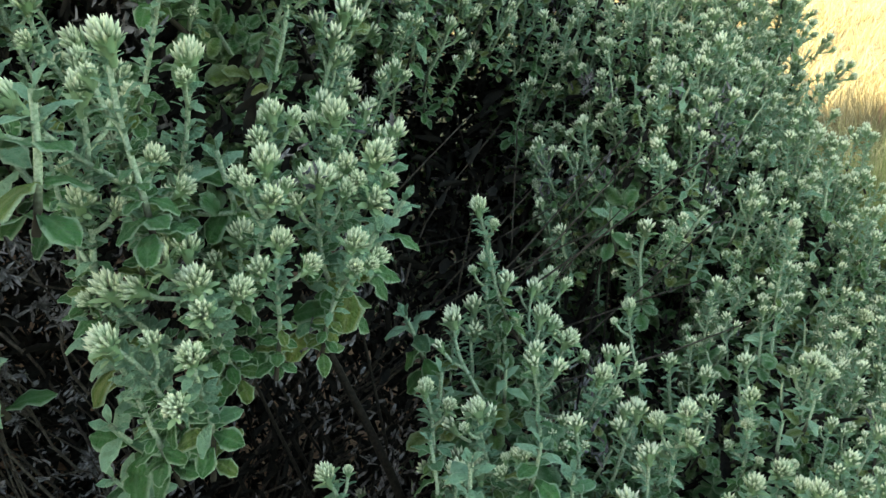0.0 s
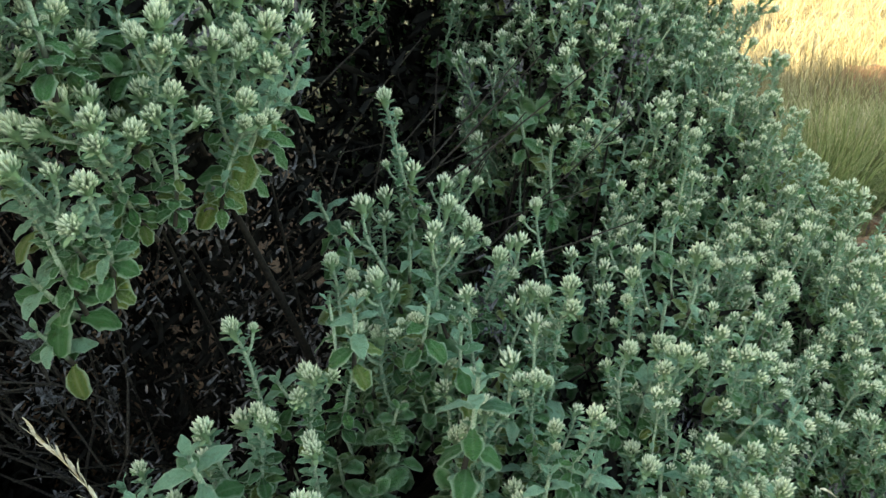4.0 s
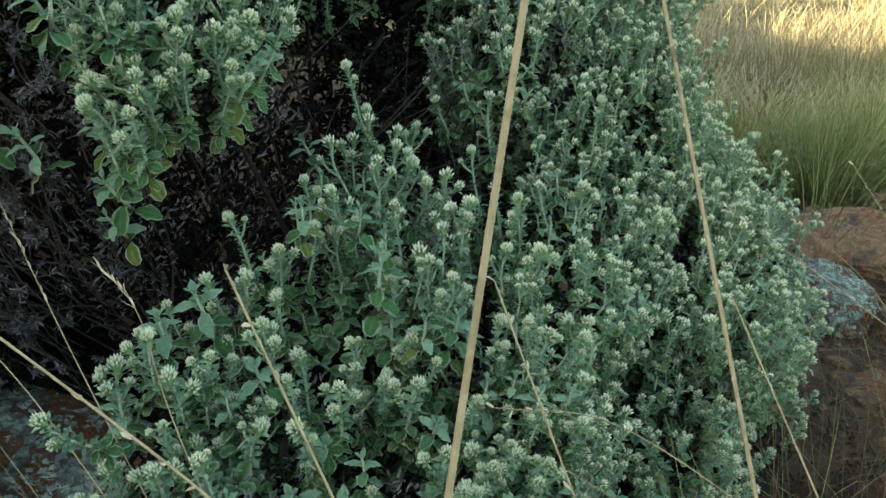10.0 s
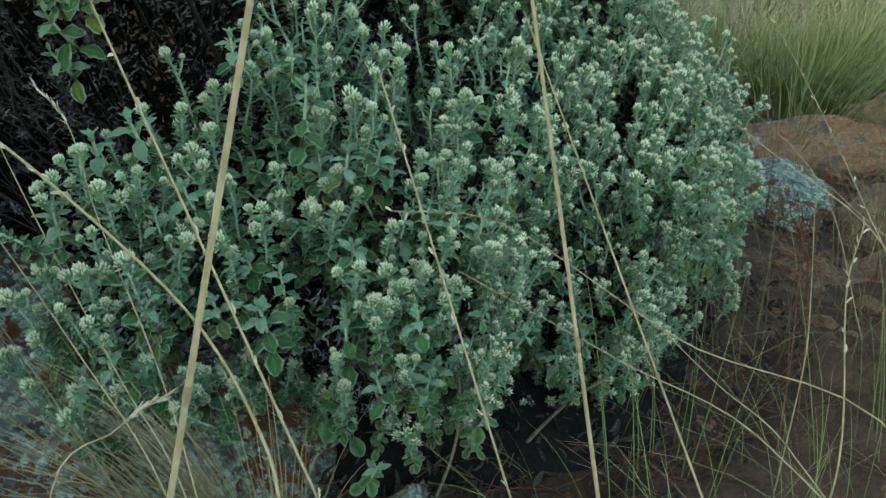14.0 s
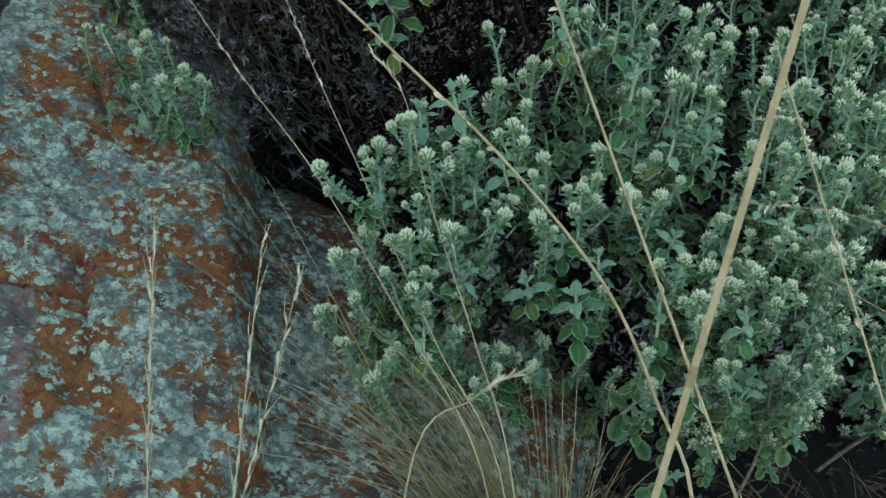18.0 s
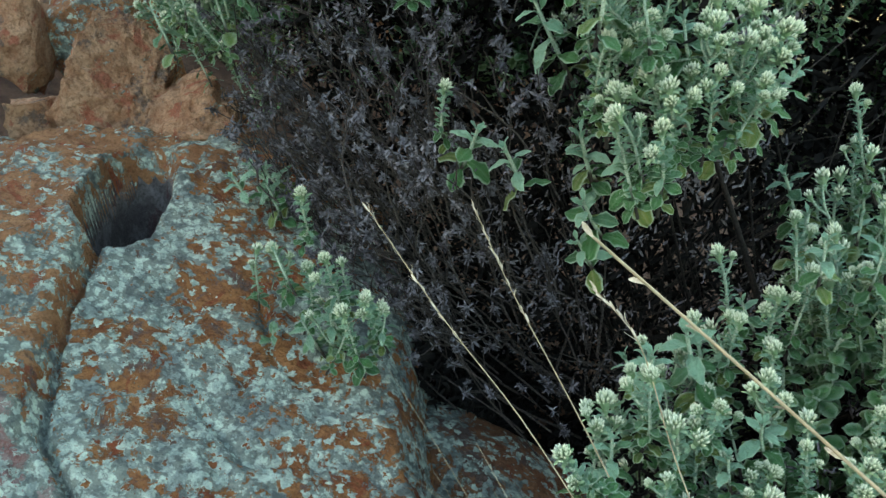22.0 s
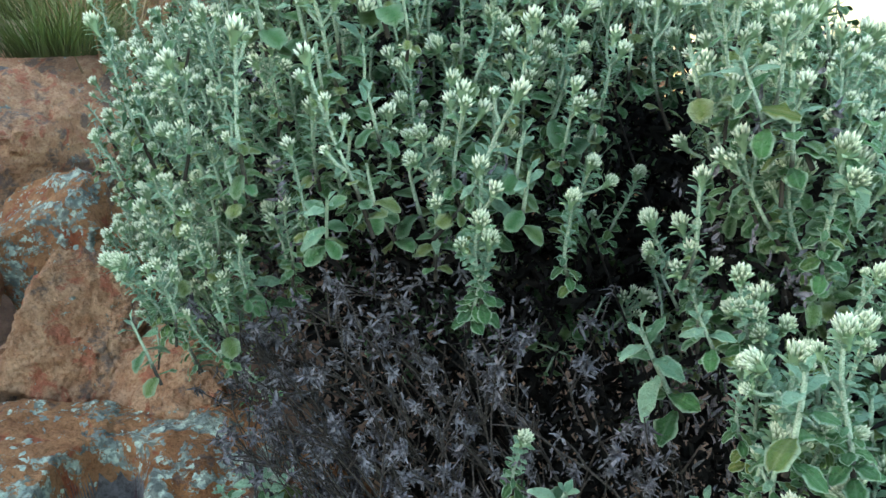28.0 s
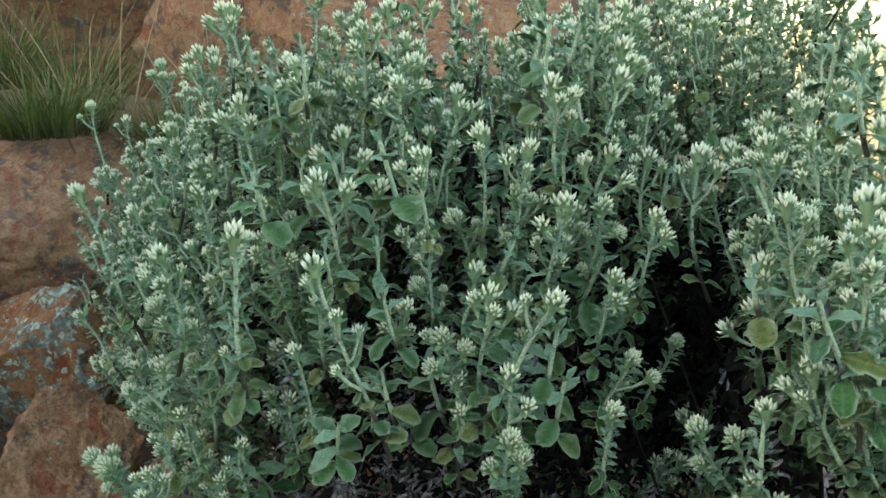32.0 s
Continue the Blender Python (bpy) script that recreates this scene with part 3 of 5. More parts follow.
def slab():
    """The big sloping boulder, with a pocket worn into it and a crack across it."""
    nx, ny = 250, 330
    x, y = np.linspace(-1.5, -0.22, nx), np.linspace(-0.75, 0.98, ny)
    X, Y = np.meshgrid(x, y)
    N = rough_field(X, Y, ((3.0, 0.022), (8.0, 0.015), (22.0, 0.009), (60.0, 0.005), (130.0, 0.0028)), 3.0)
    Z = 0.148 - 0.492 * X + 0.107 * Y + N - 0.35 * np.clip(-1.08 - X, 0, 1)
    crack = line_distance(X + 0.25 * N, Y + 0.2 * N, CRACK)
    Z -= 0.034 * np.clip((-0.56 - X) / 0.12, 0, 1) * np.exp(-(crack / 0.006) ** 2)
    # shallow seams in the face
    for seam in ([(-0.62, 0.22), (-0.565, 0.155), (-0.52, 0.10), (-0.50, 0.02)], [(-0.80, 0.52), (-0.72, 0.44), (-0.66, 0.43)], [(-0.75, 0.30), (-0.66, 0.27), (-0.60, 0.30)]):
        Z -= 0.012 * np.exp(-(line_distance(X + 0.3 * N, Y - 0.3 * N, seam) / 0.007) ** 2)
    Z += 0.025 * (line_side(X, Y, (-1.04, 0.43), (-0.92, 0.2)) > 0) * np.clip(crack / 0.02, 0, 1) * np.exp(-crack / 0.25) * (Y > 0.1)
    along, across = -0.416 * (X + 1.09) + 0.909 * (Y - 0.575), 0.909 * (X + 1.09) + 0.416 * (Y - 0.575)
    hole = ((np.abs(along) / 0.155) ** 2.6 + (np.abs(across) / 0.070) ** 2.6) ** 0.385 + 4.5 * rough_field(X, Y, ((8.0, 0.020), (20.0, 0.009)), 5.0)
    soft = 0.28 + 0.50 * np.clip((across + 0.01) / 0.08, 0, 1)
    u = np.clip((hole - 1.03 + soft) / soft, 0, 1)
    Z -= (0.20 - 0.10 * np.clip((across + 0.02) / 0.08, 0, 1)) * (1 - u ** 2 * (3 - 2 * u))
    edge = line_side(X, Y, (-0.34, 0.22), (-0.69, 0.79)) + 1.3 * N
    Z -= 1.6 * np.clip(edge + 0.015, 0, 0.3) + 2.2 * np.clip(edge - 0.01, 0, 0.25)
    back = Y - 0.90 + 0.5 * np.clip(-1.0 - X, 0, 0.5) + N
    Z -= 1.5 * np.clip(back, 0, 0.3)
    rim = ((np.abs(X + 0.86) / 0.64) ** 4 + (np.abs(Y - 0.115) / 0.865) ** 4) ** 0.25 + 1.2 * N
    Z -= 2.4 * np.clip(rim - 0.90, 0, 1) + 3.0 * np.clip(rim - 0.96, 0, 1)
    V = np.stack([X, Y, Z], -1).reshape(-1, 3)
    T = grid_tris(ny, nx)
    me = fast_mesh("boulder", V, T, SLAB)
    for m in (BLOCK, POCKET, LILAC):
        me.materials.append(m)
    C = V[T].mean(1)
    # the block beyond the crack is barer, the face below it lilac-grey, the pocket grey with shade painted in
    wob = 0.02 * np.sin(40 * C[:, 0])
    bound = np.interp(C[:, 1] + wob, (0.09, 0.132, 0.20, 0.273, 0.42, 0.56, 0.68, 0.78, 0.9), (-0.79, -0.864, -0.912, -0.953, -1.03, -1.10, -1.12, -1.0, -0.7))
    below = C[:, 1] < np.interp(C[:, 0], (-1.2, -0.864, -0.783, -0.694, -0.612, -0.57, -0.40), (0.12, 0.125, 0.094, 0.084, 0.115, 0.06, -0.20)) + 0.3 * wob
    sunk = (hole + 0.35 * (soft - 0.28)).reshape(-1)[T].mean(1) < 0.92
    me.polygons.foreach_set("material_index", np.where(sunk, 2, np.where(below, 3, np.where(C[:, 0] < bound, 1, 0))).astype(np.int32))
    ob = new("boulder", me)
    return tagged(ob, "large orange sandstone boulder crusted with pale blue-green lichen", "rock")


def ledge():
    x, y = np.linspace(-0.85, 0.42, 110), np.linspace(-0.75, 0.85, 130)
    X, Y = np.meshgrid(x, y)
    N = rough_field(X, Y, ((3.5, 0.03), (9.0, 0.014), (25.0, 0.006), (60.0, 0.003)), 9.0)
    Z = 0.128 - 0.42 * X + 0.02 * Y + N - 0.04 * np.clip(X, 0, 1) - 0.5 * np.clip(X - 0.12, 0, 1) - 0.25 * np.clip(Y - 0.55, 0, 1)
    rim = ((np.abs(X + 0.215) / 0.635) ** 4 + (np.abs(Y - 0.05) / 0.80) ** 4) ** 0.25 + 1.2 * N
    Z -= 1.6 * np.clip(rim - 0.86, 0, 1)
    V = np.stack([X, Y, Z], -1).reshape(-1, 3)
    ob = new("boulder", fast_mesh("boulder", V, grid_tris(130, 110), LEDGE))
    return tagged(ob, "dark grey lichened rock ledge under the shrub", "rock")


def chunk(seed, centre, size, mat, label, cuts=14, bumpy=0.15, res=5, turned=0.0):
    """A broken rock: a lump cut by planes, its edges worn."""
    g = np.random.default_rng(seed)
    bm = bmesh.new()
    bmesh.ops.create_icosphere(bm, subdivisions=res, radius=1.0)
    planes = []
    for _ in range(cuts):
        n = g.normal(size=3)
        n /= np.linalg.norm(n)
        planes.append((Vector(n), g.uniform(0.48, 0.68)))
    c, s = math.cos(turned), math.sin(turned)
    for v in bm.verts:
        p = v.co.copy()
        for n, d in planes:
            k = p.dot(n) - d
            if k > 0:
                p -= n * k * 0.985
        f = 1 + bumpy * fbm(p.x + seed, p.y, p.z, 1.6, 5) + 0.35 * bumpy * fbm(p.x, p.y + seed, p.z, 6.0, 4)
        f -= 1.3 * bumpy * max(0.0, 0.22 - abs(noise.noise(p * 2.3 + Vector((seed, 0, 0))))) + 0.6 * bumpy * abs(noise.noise(p * 7.0)) + 0.35 * bumpy * abs(noise.noise(p * 17.0))
        p = Vector((p.x * size[0], p.y * size[1], p.z * size[2])) * f
        v.co = (p.x * c - p.y * s, p.x * s + p.y * c, p.z)
    me = bpy.data.meshes.new("rock")
    bm.to_mesh(me)
    bm.free()
    me.polygons.foreach_set("use_smooth", np.ones(len(me.polygons), bool))
    me.set_sharp_from_angle(angle=radians(13))
    me.materials.append(mat)
    ob = tagged(new("rock", me), label, "rock")
    ob.location = centre
    return ob


slab()
ledge()
ORANGE = "bare orange sandstone block with worn edges"
chunk(21, (-1.425, 0.90, 0.79), (0.185, 0.19, 0.20), CHUNK, ORANGE + " on the boulder", res=6)
chunk(22, (-1.215, 0.90, 0.755), (0.20, 0.17, 0.14), CHUNK, "low tan sandstone block against the shrub", res=6)
chunk(38, (-1.56, 0.80, 0.76), (0.13, 0.12, 0.12), CHUNK, "small tan sandstone block beside the boulder", res=4)
chunk(23, (-1.80, 0.98, 0.90), (0.15, 0.16, 0.17), CHUNK, ORANGE + " beside the boulder", res=4)
chunk(24, (-1.52, 0.55, 0.66), (0.293, 0.366, 0.268), SLAB, "lichened orange sandstone boulder among others", res=4)
chunk(25, (-2.00, 1.48, 1.06), (0.22, 0.24, 0.25), FARROCK, "rounded red sandstone boulder with patches of lichen")
chunk(26, (-2.26, 1.50, 1.10), (0.26, 0.30, 0.27), DARKROCK, "grey and red sandstone boulder on the slope", res=4)
chunk(27, (-1.68, 1.16, 0.90), (0.34, 0.20, 0.24), BLOCK, "lichened sandstone rock wedged between boulders", turned=0.4, res=4)
chunk(28, (-2.75, 2.25, 1.05), (0.671, 0.610, 0.512), FARROCK, "flat-topped red sandstone boulder under a grass tuft", res=4)
chunk(29, (-1.75, 3.15, 1.25), (1.769, 1.037, 1.403), FARROCK, "big smooth pinkish sandstone boulder behind the shrub", res=4)
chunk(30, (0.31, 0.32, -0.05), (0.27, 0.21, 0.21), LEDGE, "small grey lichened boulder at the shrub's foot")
chunk(31, (2.05, 2.75, -0.22), (0.671, 0.512, 0.439), BROWN, "rounded brown sandstone boulder in front of the grass")
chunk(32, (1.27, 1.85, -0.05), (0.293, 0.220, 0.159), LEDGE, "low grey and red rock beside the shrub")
chunk(39, (1.50, 2.45, -0.16), (0.610, 0.293, 0.268), FARROCK, "low red sandstone shelf below the grass")
chunk(40, (1.22, 1.30, -0.06), (0.244, 0.183, 0.122), BROWN, "half-buried brown stone in red soil", res=4)
chunk(41, (1.50, 1.05, -0.05), (0.268, 0.220, 0.134), LEDGE, "grey lichened stone in red soil", res=4)
chunk(33, (1.62, 1.80, -0.06), (0.317, 0.268, 0.171), BROWN, "half-buried brown stone beside the shrub", res=4)
chunk(34, (1.55, 1.35, -0.10), (0.342, 0.244, 0.171), BROWN, "half-buried brown stone in red soil", res=4)
chunk(36, (-4.3, 4.3, 1.9), (1.952, 1.586, 1.830), FARROCK, "big red sandstone boulder up the slope", res=4)
chunk(35, (3.3, 5.8, -0.65), (0.854, 0.671, 0.976), BROWN, "tall weathered boulder among dry grass", res=4)


# ---------------------------------------------------------------- the shrub
ROOT = np.array((-0.02, 1.0, 0.02))
shrub = thing("shrub", "grey-green felted shrub with cream flower heads growing between rocks", "shrub")

# leafy masses: centre, radii
LOBES = [
    ((-0.80, 0.98, 1.13), (0.28, 0.40, 0.40)), ((-0.60, 1.02, 1.14), (0.20, 0.40, 0.40)), ((-0.25, 0.98, 1.12), (0.16, 0.42, 0.37)),
    ((-0.16, 0.74, 0.95), (0.13, 0.24, 0.16)), ((0.02, 1.62, 0.96), (0.42, 0.34, 0.36)), ((-0.45, 1.45, 1.10), (0.5, 0.4, 0.50)),
    ((0.34, 1.68, 0.64), (0.40, 0.44, 0.56)), ((0.38, 0.96, 0.52), (0.22, 0.31, 0.20)), ((0.67, 1.08, 0.34), (0.20, 0.30, 0.30)),
    ((0.76, 1.30, 0.28), (0.22, 0.36, 0.32)), ((0.46, 1.34, 0.60), (0.30, 0.30, 0.27)), ((0.58, 0.86, 0.20), (0.20, 0.24, 0.20)),
    ((0.08, 0.68, 0.42), (0.29, 0.34, 0.30)), ((0.28, 0.58, 0.40), (0.20, 0.28, 0.24)), ((-0.09, 0.42, 0.46), (0.15, 0.22, 0.18)),
    ((-0.15, 1.32, 1.12), (0.24, 0.26, 0.20)), ((0.06, 0.84, 0.60), (0.14, 0.16, 0.22)), ((0.32, 1.26, 0.86), (0.14, 0.18, 0.24)), ((0.25, 1.12, 0.85), (0.12, 0.13, 0.10)), ((-1.12, 1.25, 1.15), (0.34, 0.35, 0.32)),
]

# flowering shoots that stand out: x, y, z of the tip, number of the kind
SHOOTS_LEFT = [
    (-0.132, 0.635, 1.063, 3), (-0.090, 0.693, 1.049, 5), (-0.148, 0.573, 0.986, 1), (-0.159, 0.487, 0.985, 3), (-0.213, 0.455, 0.958, 1),
    (-0.225, 0.501, 0.973, 2), (-0.188, 0.500, 0.995, 8), (-0.219, 0.468, 0.949, 1), (-0.160, 0.460, 0.945, 7), (-0.270, 0.616, 1.119, 3),
    (-0.346, 0.693, 1.168, 4), (-0.531, 0.606, 1.178, 1), (-0.830, 0.670, 1.160, 4), (-0.911, 0.646, 1.200, 0), (-0.948, 0.538, 1.120, 2),
    (-0.480, 0.590, 0.950, 0), (-0.700, 0.530, 0.790, 0), (-0.730, 0.480, 0.715, 1), (-0.620, 0.455, 0.725, 7), (-0.537, 0.422, 0.688, 3),
    (-0.570, 0.410, 0.670, 1), (-0.660, 0.470, 0.700, 0),
]
SHOOTS_TOP = [
    (-0.802, 0.696, 1.354, 6), (-0.639, 0.757, 1.348, 2), (-0.559, 0.729, 1.382, 6), (-0.477, 0.757, 1.368, 6), (-0.392, 0.970, 1.349, 4),
    (-0.255, 0.716, 1.324, 5), (-0.416, 0.901, 1.182, 0), (-1.032, 0.633, 1.386, 4), (-0.991, 0.564, 1.110, 8), (-0.524, 0.611, 1.159, 1),
    (-0.827, 0.686, 1.300, 4), (-0.970, 0.663, 1.252, 2), (-1.317, 1.139, 1.520, 5), (-0.779, 0.968, 1.529, 6), (-0.643, 0.942, 1.530, 6),
    (-0.569, 0.895, 1.503, 5), (-0.320, 1.151, 1.492, 6), (-1.501, 1.157, 1.450, 4), (-0.786, 0.794, 1.499, 6), (-0.545, 0.755, 1.245, 3),
]
SHOOTS_FRONT = [
    (0.036, 0.818, 0.923, 4), (0.135, 0.940, 0.790, 3), (0.032, 0.683, 0.763, 2), (0.110, 0.655, 0.675, 8), (0.146, 0.580, 0.677, 7),
    (-0.022, 0.575, 0.711, 3), (-0.105, 0.603, 0.747, 4), (-0.139, 0.372, 0.684, 7), (-0.196, 0.209, 0.672, 1), (-0.183, 0.211, 0.548, 2),
    (-0.119, 0.527, 0.684, 0), (0.104, 0.466, 0.589, 6), (0.269, 0.306, 0.526, 3), (0.268, 0.337, 0.505, 5), (0.413, 0.455, 0.315, 2),
    (0.412, 0.512, 0.268, 8), (0.322, 0.454, 0.283, 1), (0.019, 0.295, 0.392, 3), (-0.029, 0.280, 0.437, 2),
]
SHOOTS_RIGHT = [
    (0.233, 0.942, 0.747, 4), (0.244, 0.703, 0.747, 3), (0.319, 0.739, 0.741, 6), (0.430, 0.838, 0.725, 5), (0.358, 0.643, 0.698, 3),
    (0.427, 0.551, 0.406, 2), (0.433, 0.595, 0.607, 8), (0.444, 0.887, 0.591, 5), (0.356, 0.721, 0.663, 2), (0.483, 0.904, 0.594, 1),
    (0.637, 0.992, 0.503, 4), (0.658, 0.881, 0.471, 2), (0.692, 0.829, 0.301, 3), (0.847, 0.871, 0.169, 0), (0.865, 1.443, 0.633, 2),
    (0.959, 1.483, 0.438, 5), (0.977, 1.276, 0.381, 2), (0.900, 1.520, 0.610, 6), (0.229, 1.323, 0.895, 4), (0.421, 1.291, 0.948, 6),
]
SHOOTS_SECOND = [
    (-0.148, 0.394, 0.674, 7), (-0.122, 0.287, 0.541, 1), (-0.090, 0.355, 0.533, 3), (0.003, 0.353, 0.568, 2), (0.148, 0.448, 0.582, 8),
    (0.143, 0.553, 0.688, 4), (0.178, 0.514, 0.609, 3), (0.268, 0.451, 0.530, 2), (0.342, 0.436, 0.495, 1), (0.359, 0.484, 0.552, 8),
    (-0.092, 0.505, 0.595, 1), (-0.059, 0.429, 0.515, 7), (0.095, 0.405, 0.600, 3), (0.313, 0.631, 0.583, 4), (0.428, 0.818, 0.309, 2),
    (0.778, 1.140, 0.504, 2), (0.607, 1.049, 0.382, 1), (-0.893, 0.700, 1.289, 4), (-0.754, 0.675, 1.277, 6), (-0.782, 0.806, 1.357, 2),
    (-0.659, 0.696, 1.289, 4), (-0.605, 0.625, 1.263, 3),
]
SHOOTS_THIRD = [
    (-0.588, 0.782, 1.327, 2), (-0.441, 0.728, 1.221, 7), (-0.447, 0.654, 1.197, 0), (-0.379, 0.704, 1.167, 1), (-0.247, 0.624, 1.243, 5),
    (-0.341, 0.871, 1.316, 3), (-0.264, 0.603, 1.107, 3), (0.305, 1.201, 0.876, 1), (0.052, 0.900, 0.828, 2), (-0.018, 0.718, 0.766, 7),
    (0.036, 0.686, 0.691, 2), (0.113, 0.842, 0.785, 8), (0.143, 0.823, 0.763, 2), (0.171, 0.770, 0.749, 1), (0.466, 1.029, 0.822, 4),
    (0.618, 1.086, 0.657, 5), (0.307, 0.667, 0.687, 1), (0.396, 1.292, 0.871, 2),
]
# flowerless grey shoots
SHOOTS_LEAFY = [
    (-0.201, 0.622, 1.045, 1), (-0.092, 0.662, 0.905, 0), (-0.287, 0.599, 0.800, 4), (-0.378, 0.651, 1.065, 3), (-0.208, 0.610, 1.041, 1),
    (-0.300, 0.625, 0.891, 0), (-0.436, 0.598, 0.890, 4), (-0.303, 0.646, 0.856, 2), (-0.297, 0.608, 0.736, 2), (-0.869, 0.654, 1.090, 1), (-0.900, 0.700, 0.760, 0), (-0.940, 0.660, 0.755, 2), (-0.880, 0.680, 0.740, 4),
    (0.465, 1.284, 0.836, 3), (0.244, 1.207, 0.785, 1), (-0.044, 0.810, 0.800, 1), (0.341, 0.688, 0.637, 1), (-0.920, 0.689, 0.770, 2),
    (0.235, 0.690, 0.640, 0), (0.200, 0.600, 0.610, 1), (-0.150, 0.430, 0.680, 0), (-0.120, 0.480, 0.690, 1), (-0.230, 0.560, 0.880, 0),
    (-0.400, 0.590, 0.870, 2), (-0.555, 0.690, 1.230, 3),
]

placed = []          # (kind, matrix, tip)
taken = {}


def cell(p):
    return tuple(int(math.floor(c / 0.04)) for c in p)


def free(p, gap):
    a, b, c = cell(p)
    for i in (-1, 0, 1):
        for j in (-1, 0, 1):
            for k in (-1, 0, 1):
                for o in taken.get((a + i, b + j, c + k), ()):
                    if (o[0] - p[0]) ** 2 + (o[1] - p[1]) ** 2 + (o[2] - p[2]) ** 2 < gap * gap:
                        return False
    return True


def grow(kind, tip, way, s=1.0):
    taken.setdefault(cell(tip), []).append(tuple(tip))
    placed.append((kind, aimed(np.asarray(tip) - 0.008 * np.asarray(way), way, rng.uniform(0, 6.28), s), np.asarray(tip)))


def outward(tip):
    """The way a shoot at tip grows: up, leaning out of the nearest mass."""
    tip = np.asarray(tip)
    best = min(LOBES, key=lambda L: np.linalg.norm((tip - L[0]) / L[1]))
    n = (tip - best[0]) / np.square(best[1])
    n = n / np.linalg.norm(n)
    w = 0.36 * n + np.array((0, 0, 0.9)) + rng.normal(size=3) * 0.10
    return w / np.linalg.norm(w)


for group in (SHOOTS_LEFT, SHOOTS_TOP, SHOOTS_FRONT, SHOOTS_RIGHT, SHOOTS_SECOND, SHOOTS_THIRD):
    for x, y, z, k in group:
        grow(FLOWER[k], (x, y, z), outward((x, y, z)), rng.uniform(0.95, 1.08))
for x, y, z, k in SHOOTS_LEAFY:
    w = outward((x, y, z)) + np.array((0, -0.15, 0))
    grow(LEAFY[k], (x, y, z), w / np.linalg.norm(w), rng.uniform(1.05, 1.3) * (1.05 if k == 3 else 1.0))


def bare(p):
    """Where the shrub is hollow or died back."""
    x, y, z = p
    if z < height(x, y) + (0.05 if x > 0.45 else 0.10):
        return True
    if x < 0.45 and y < 0.78 and z < 0.24:
        return True                                    # bare stems under the front mass
    if x > -0.20 + 0.08 * (y - 1.2) and z > 1.36:
        return True                                    # open to the sky on that side
    if -1.0 < x < -0.22 and 0.30 < y < 0.95 and z < np.interp(x, (-1.0, -0.87, -0.75, -0.4, -0.34, -0.27, -0.22), (1.04, 1.05, 1.21, 1.20, 1.13, 1.04, 0.97)):
        return True                                    # withered side towards the boulder
    if -0.455 < x < -0.345 and y < 1.15 and 1.04 < z < 1.34:
        return True                                    # narrow dark gap
    if -0.22 < x < 0.13 and 0.92 < y < 1.48 and 0.5 < z < 1.0:
        return True                                    # hollow between the masses
    if 0.10 < x < 0.30 and 0.90 < y < 1.18 and 0.58 < z < 0.74:
        return True                                    # a nook full of dead leaves
    if -0.45 < x < -0.02 and y < 0.95 and z < (0.97 if x > -0.17 else 0.91) and not (x > -0.26 and y < 0.64 and z < 0.72):
        return True
    return False


def inside(p, k):
    for i, (c, r) in enumerate(LOBES):
        if i != k and sum(((p[j] - c[j]) / r[j]) ** 2 for j in range(3)) < 0.86:
            return True
    return False


for k, (c, r) in enumerate(LOBES):
    area = 4 * math.pi * ((r[0] * r[1]) ** 1.6 / 3 + (r[0] * r[2]) ** 1.6 / 3 + (r[1] * r[2]) ** 1.6 / 3) ** (1 / 1.6)
    for _ in range(int(area * 2200)):
        d = rng.normal(size=3)
        d /= np.linalg.norm(d)
        j = 1.0 + rng.normal() * 0.085 + 0.26 * noise.noise(Vector((d * np.array(r) * 8.0 + k).tolist()))
        p = np.array(c) + np.array(r) * d * j
        if d[2] < -0.55 or bare(p) or inside(p, k):
            continue
        thin = noise.noise(Vector((p * 7.0).tolist()))
        fine = p[0] > 0.30 or p[1] > 1.10 or p[0] < -0.78
        if not free(p, 0.075 if d[1] > 0.6 else 0.037 if fine else 0.049) or thin > (0.33 if fine else 0.10) + 0.1 * rng.random():
            continue
        w = 0.42 * d / np.array(r) * min(r) + np.array((0, 0, 0.72 + 0.2 * rng.random())) + rng.normal(size=3) * 0.12
        w /= np.linalg.norm(w)
        kind = LEAFY[int(rng.integers(5))] if rng.random() < (0.16 if p[0] > 0.45 or p[1] > 1.15 else 0.32) else FLOWER[int(rng.choice((2, 3, 5, 6, 8)) if p[0] > 0.3 or p[2] > 1.32 else rng.integers(9))]
        grow(kind, p, w, rng.uniform(0.62, 0.96) if fine else rng.uniform(0.76, 1.14))

# a low side branch that spreads over the boulder's edge
for _ in range(26):
    p = np.array((-0.64, 0.47, 0.62)) + rng.normal(size=3) * (0.065, 0.035, 0.06)
    if free(p, 0.03) and p[2] > 0.15 - 0.49 * p[0] + 0.1 * p[1] + 0.03:
        grow((FLOWER[int(rng.choice((0, 1, 7)))] if rng.random() < 0.6 else LEAFY[int(rng.integers(5))]), p, np.array((0.1, -0.15, 1.0)) + rng.normal(size=3) * 0.2, rng.uniform(0.7, 0.9))

# an under-layer of older shoots that closes the masses, darkened for shade
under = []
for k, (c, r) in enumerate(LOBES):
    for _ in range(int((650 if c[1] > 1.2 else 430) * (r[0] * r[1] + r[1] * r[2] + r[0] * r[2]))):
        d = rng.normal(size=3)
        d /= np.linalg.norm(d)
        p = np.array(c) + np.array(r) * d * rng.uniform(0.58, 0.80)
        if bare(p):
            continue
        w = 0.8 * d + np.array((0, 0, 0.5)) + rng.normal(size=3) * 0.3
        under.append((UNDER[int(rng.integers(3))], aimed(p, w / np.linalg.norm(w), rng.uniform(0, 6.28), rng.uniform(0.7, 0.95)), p))

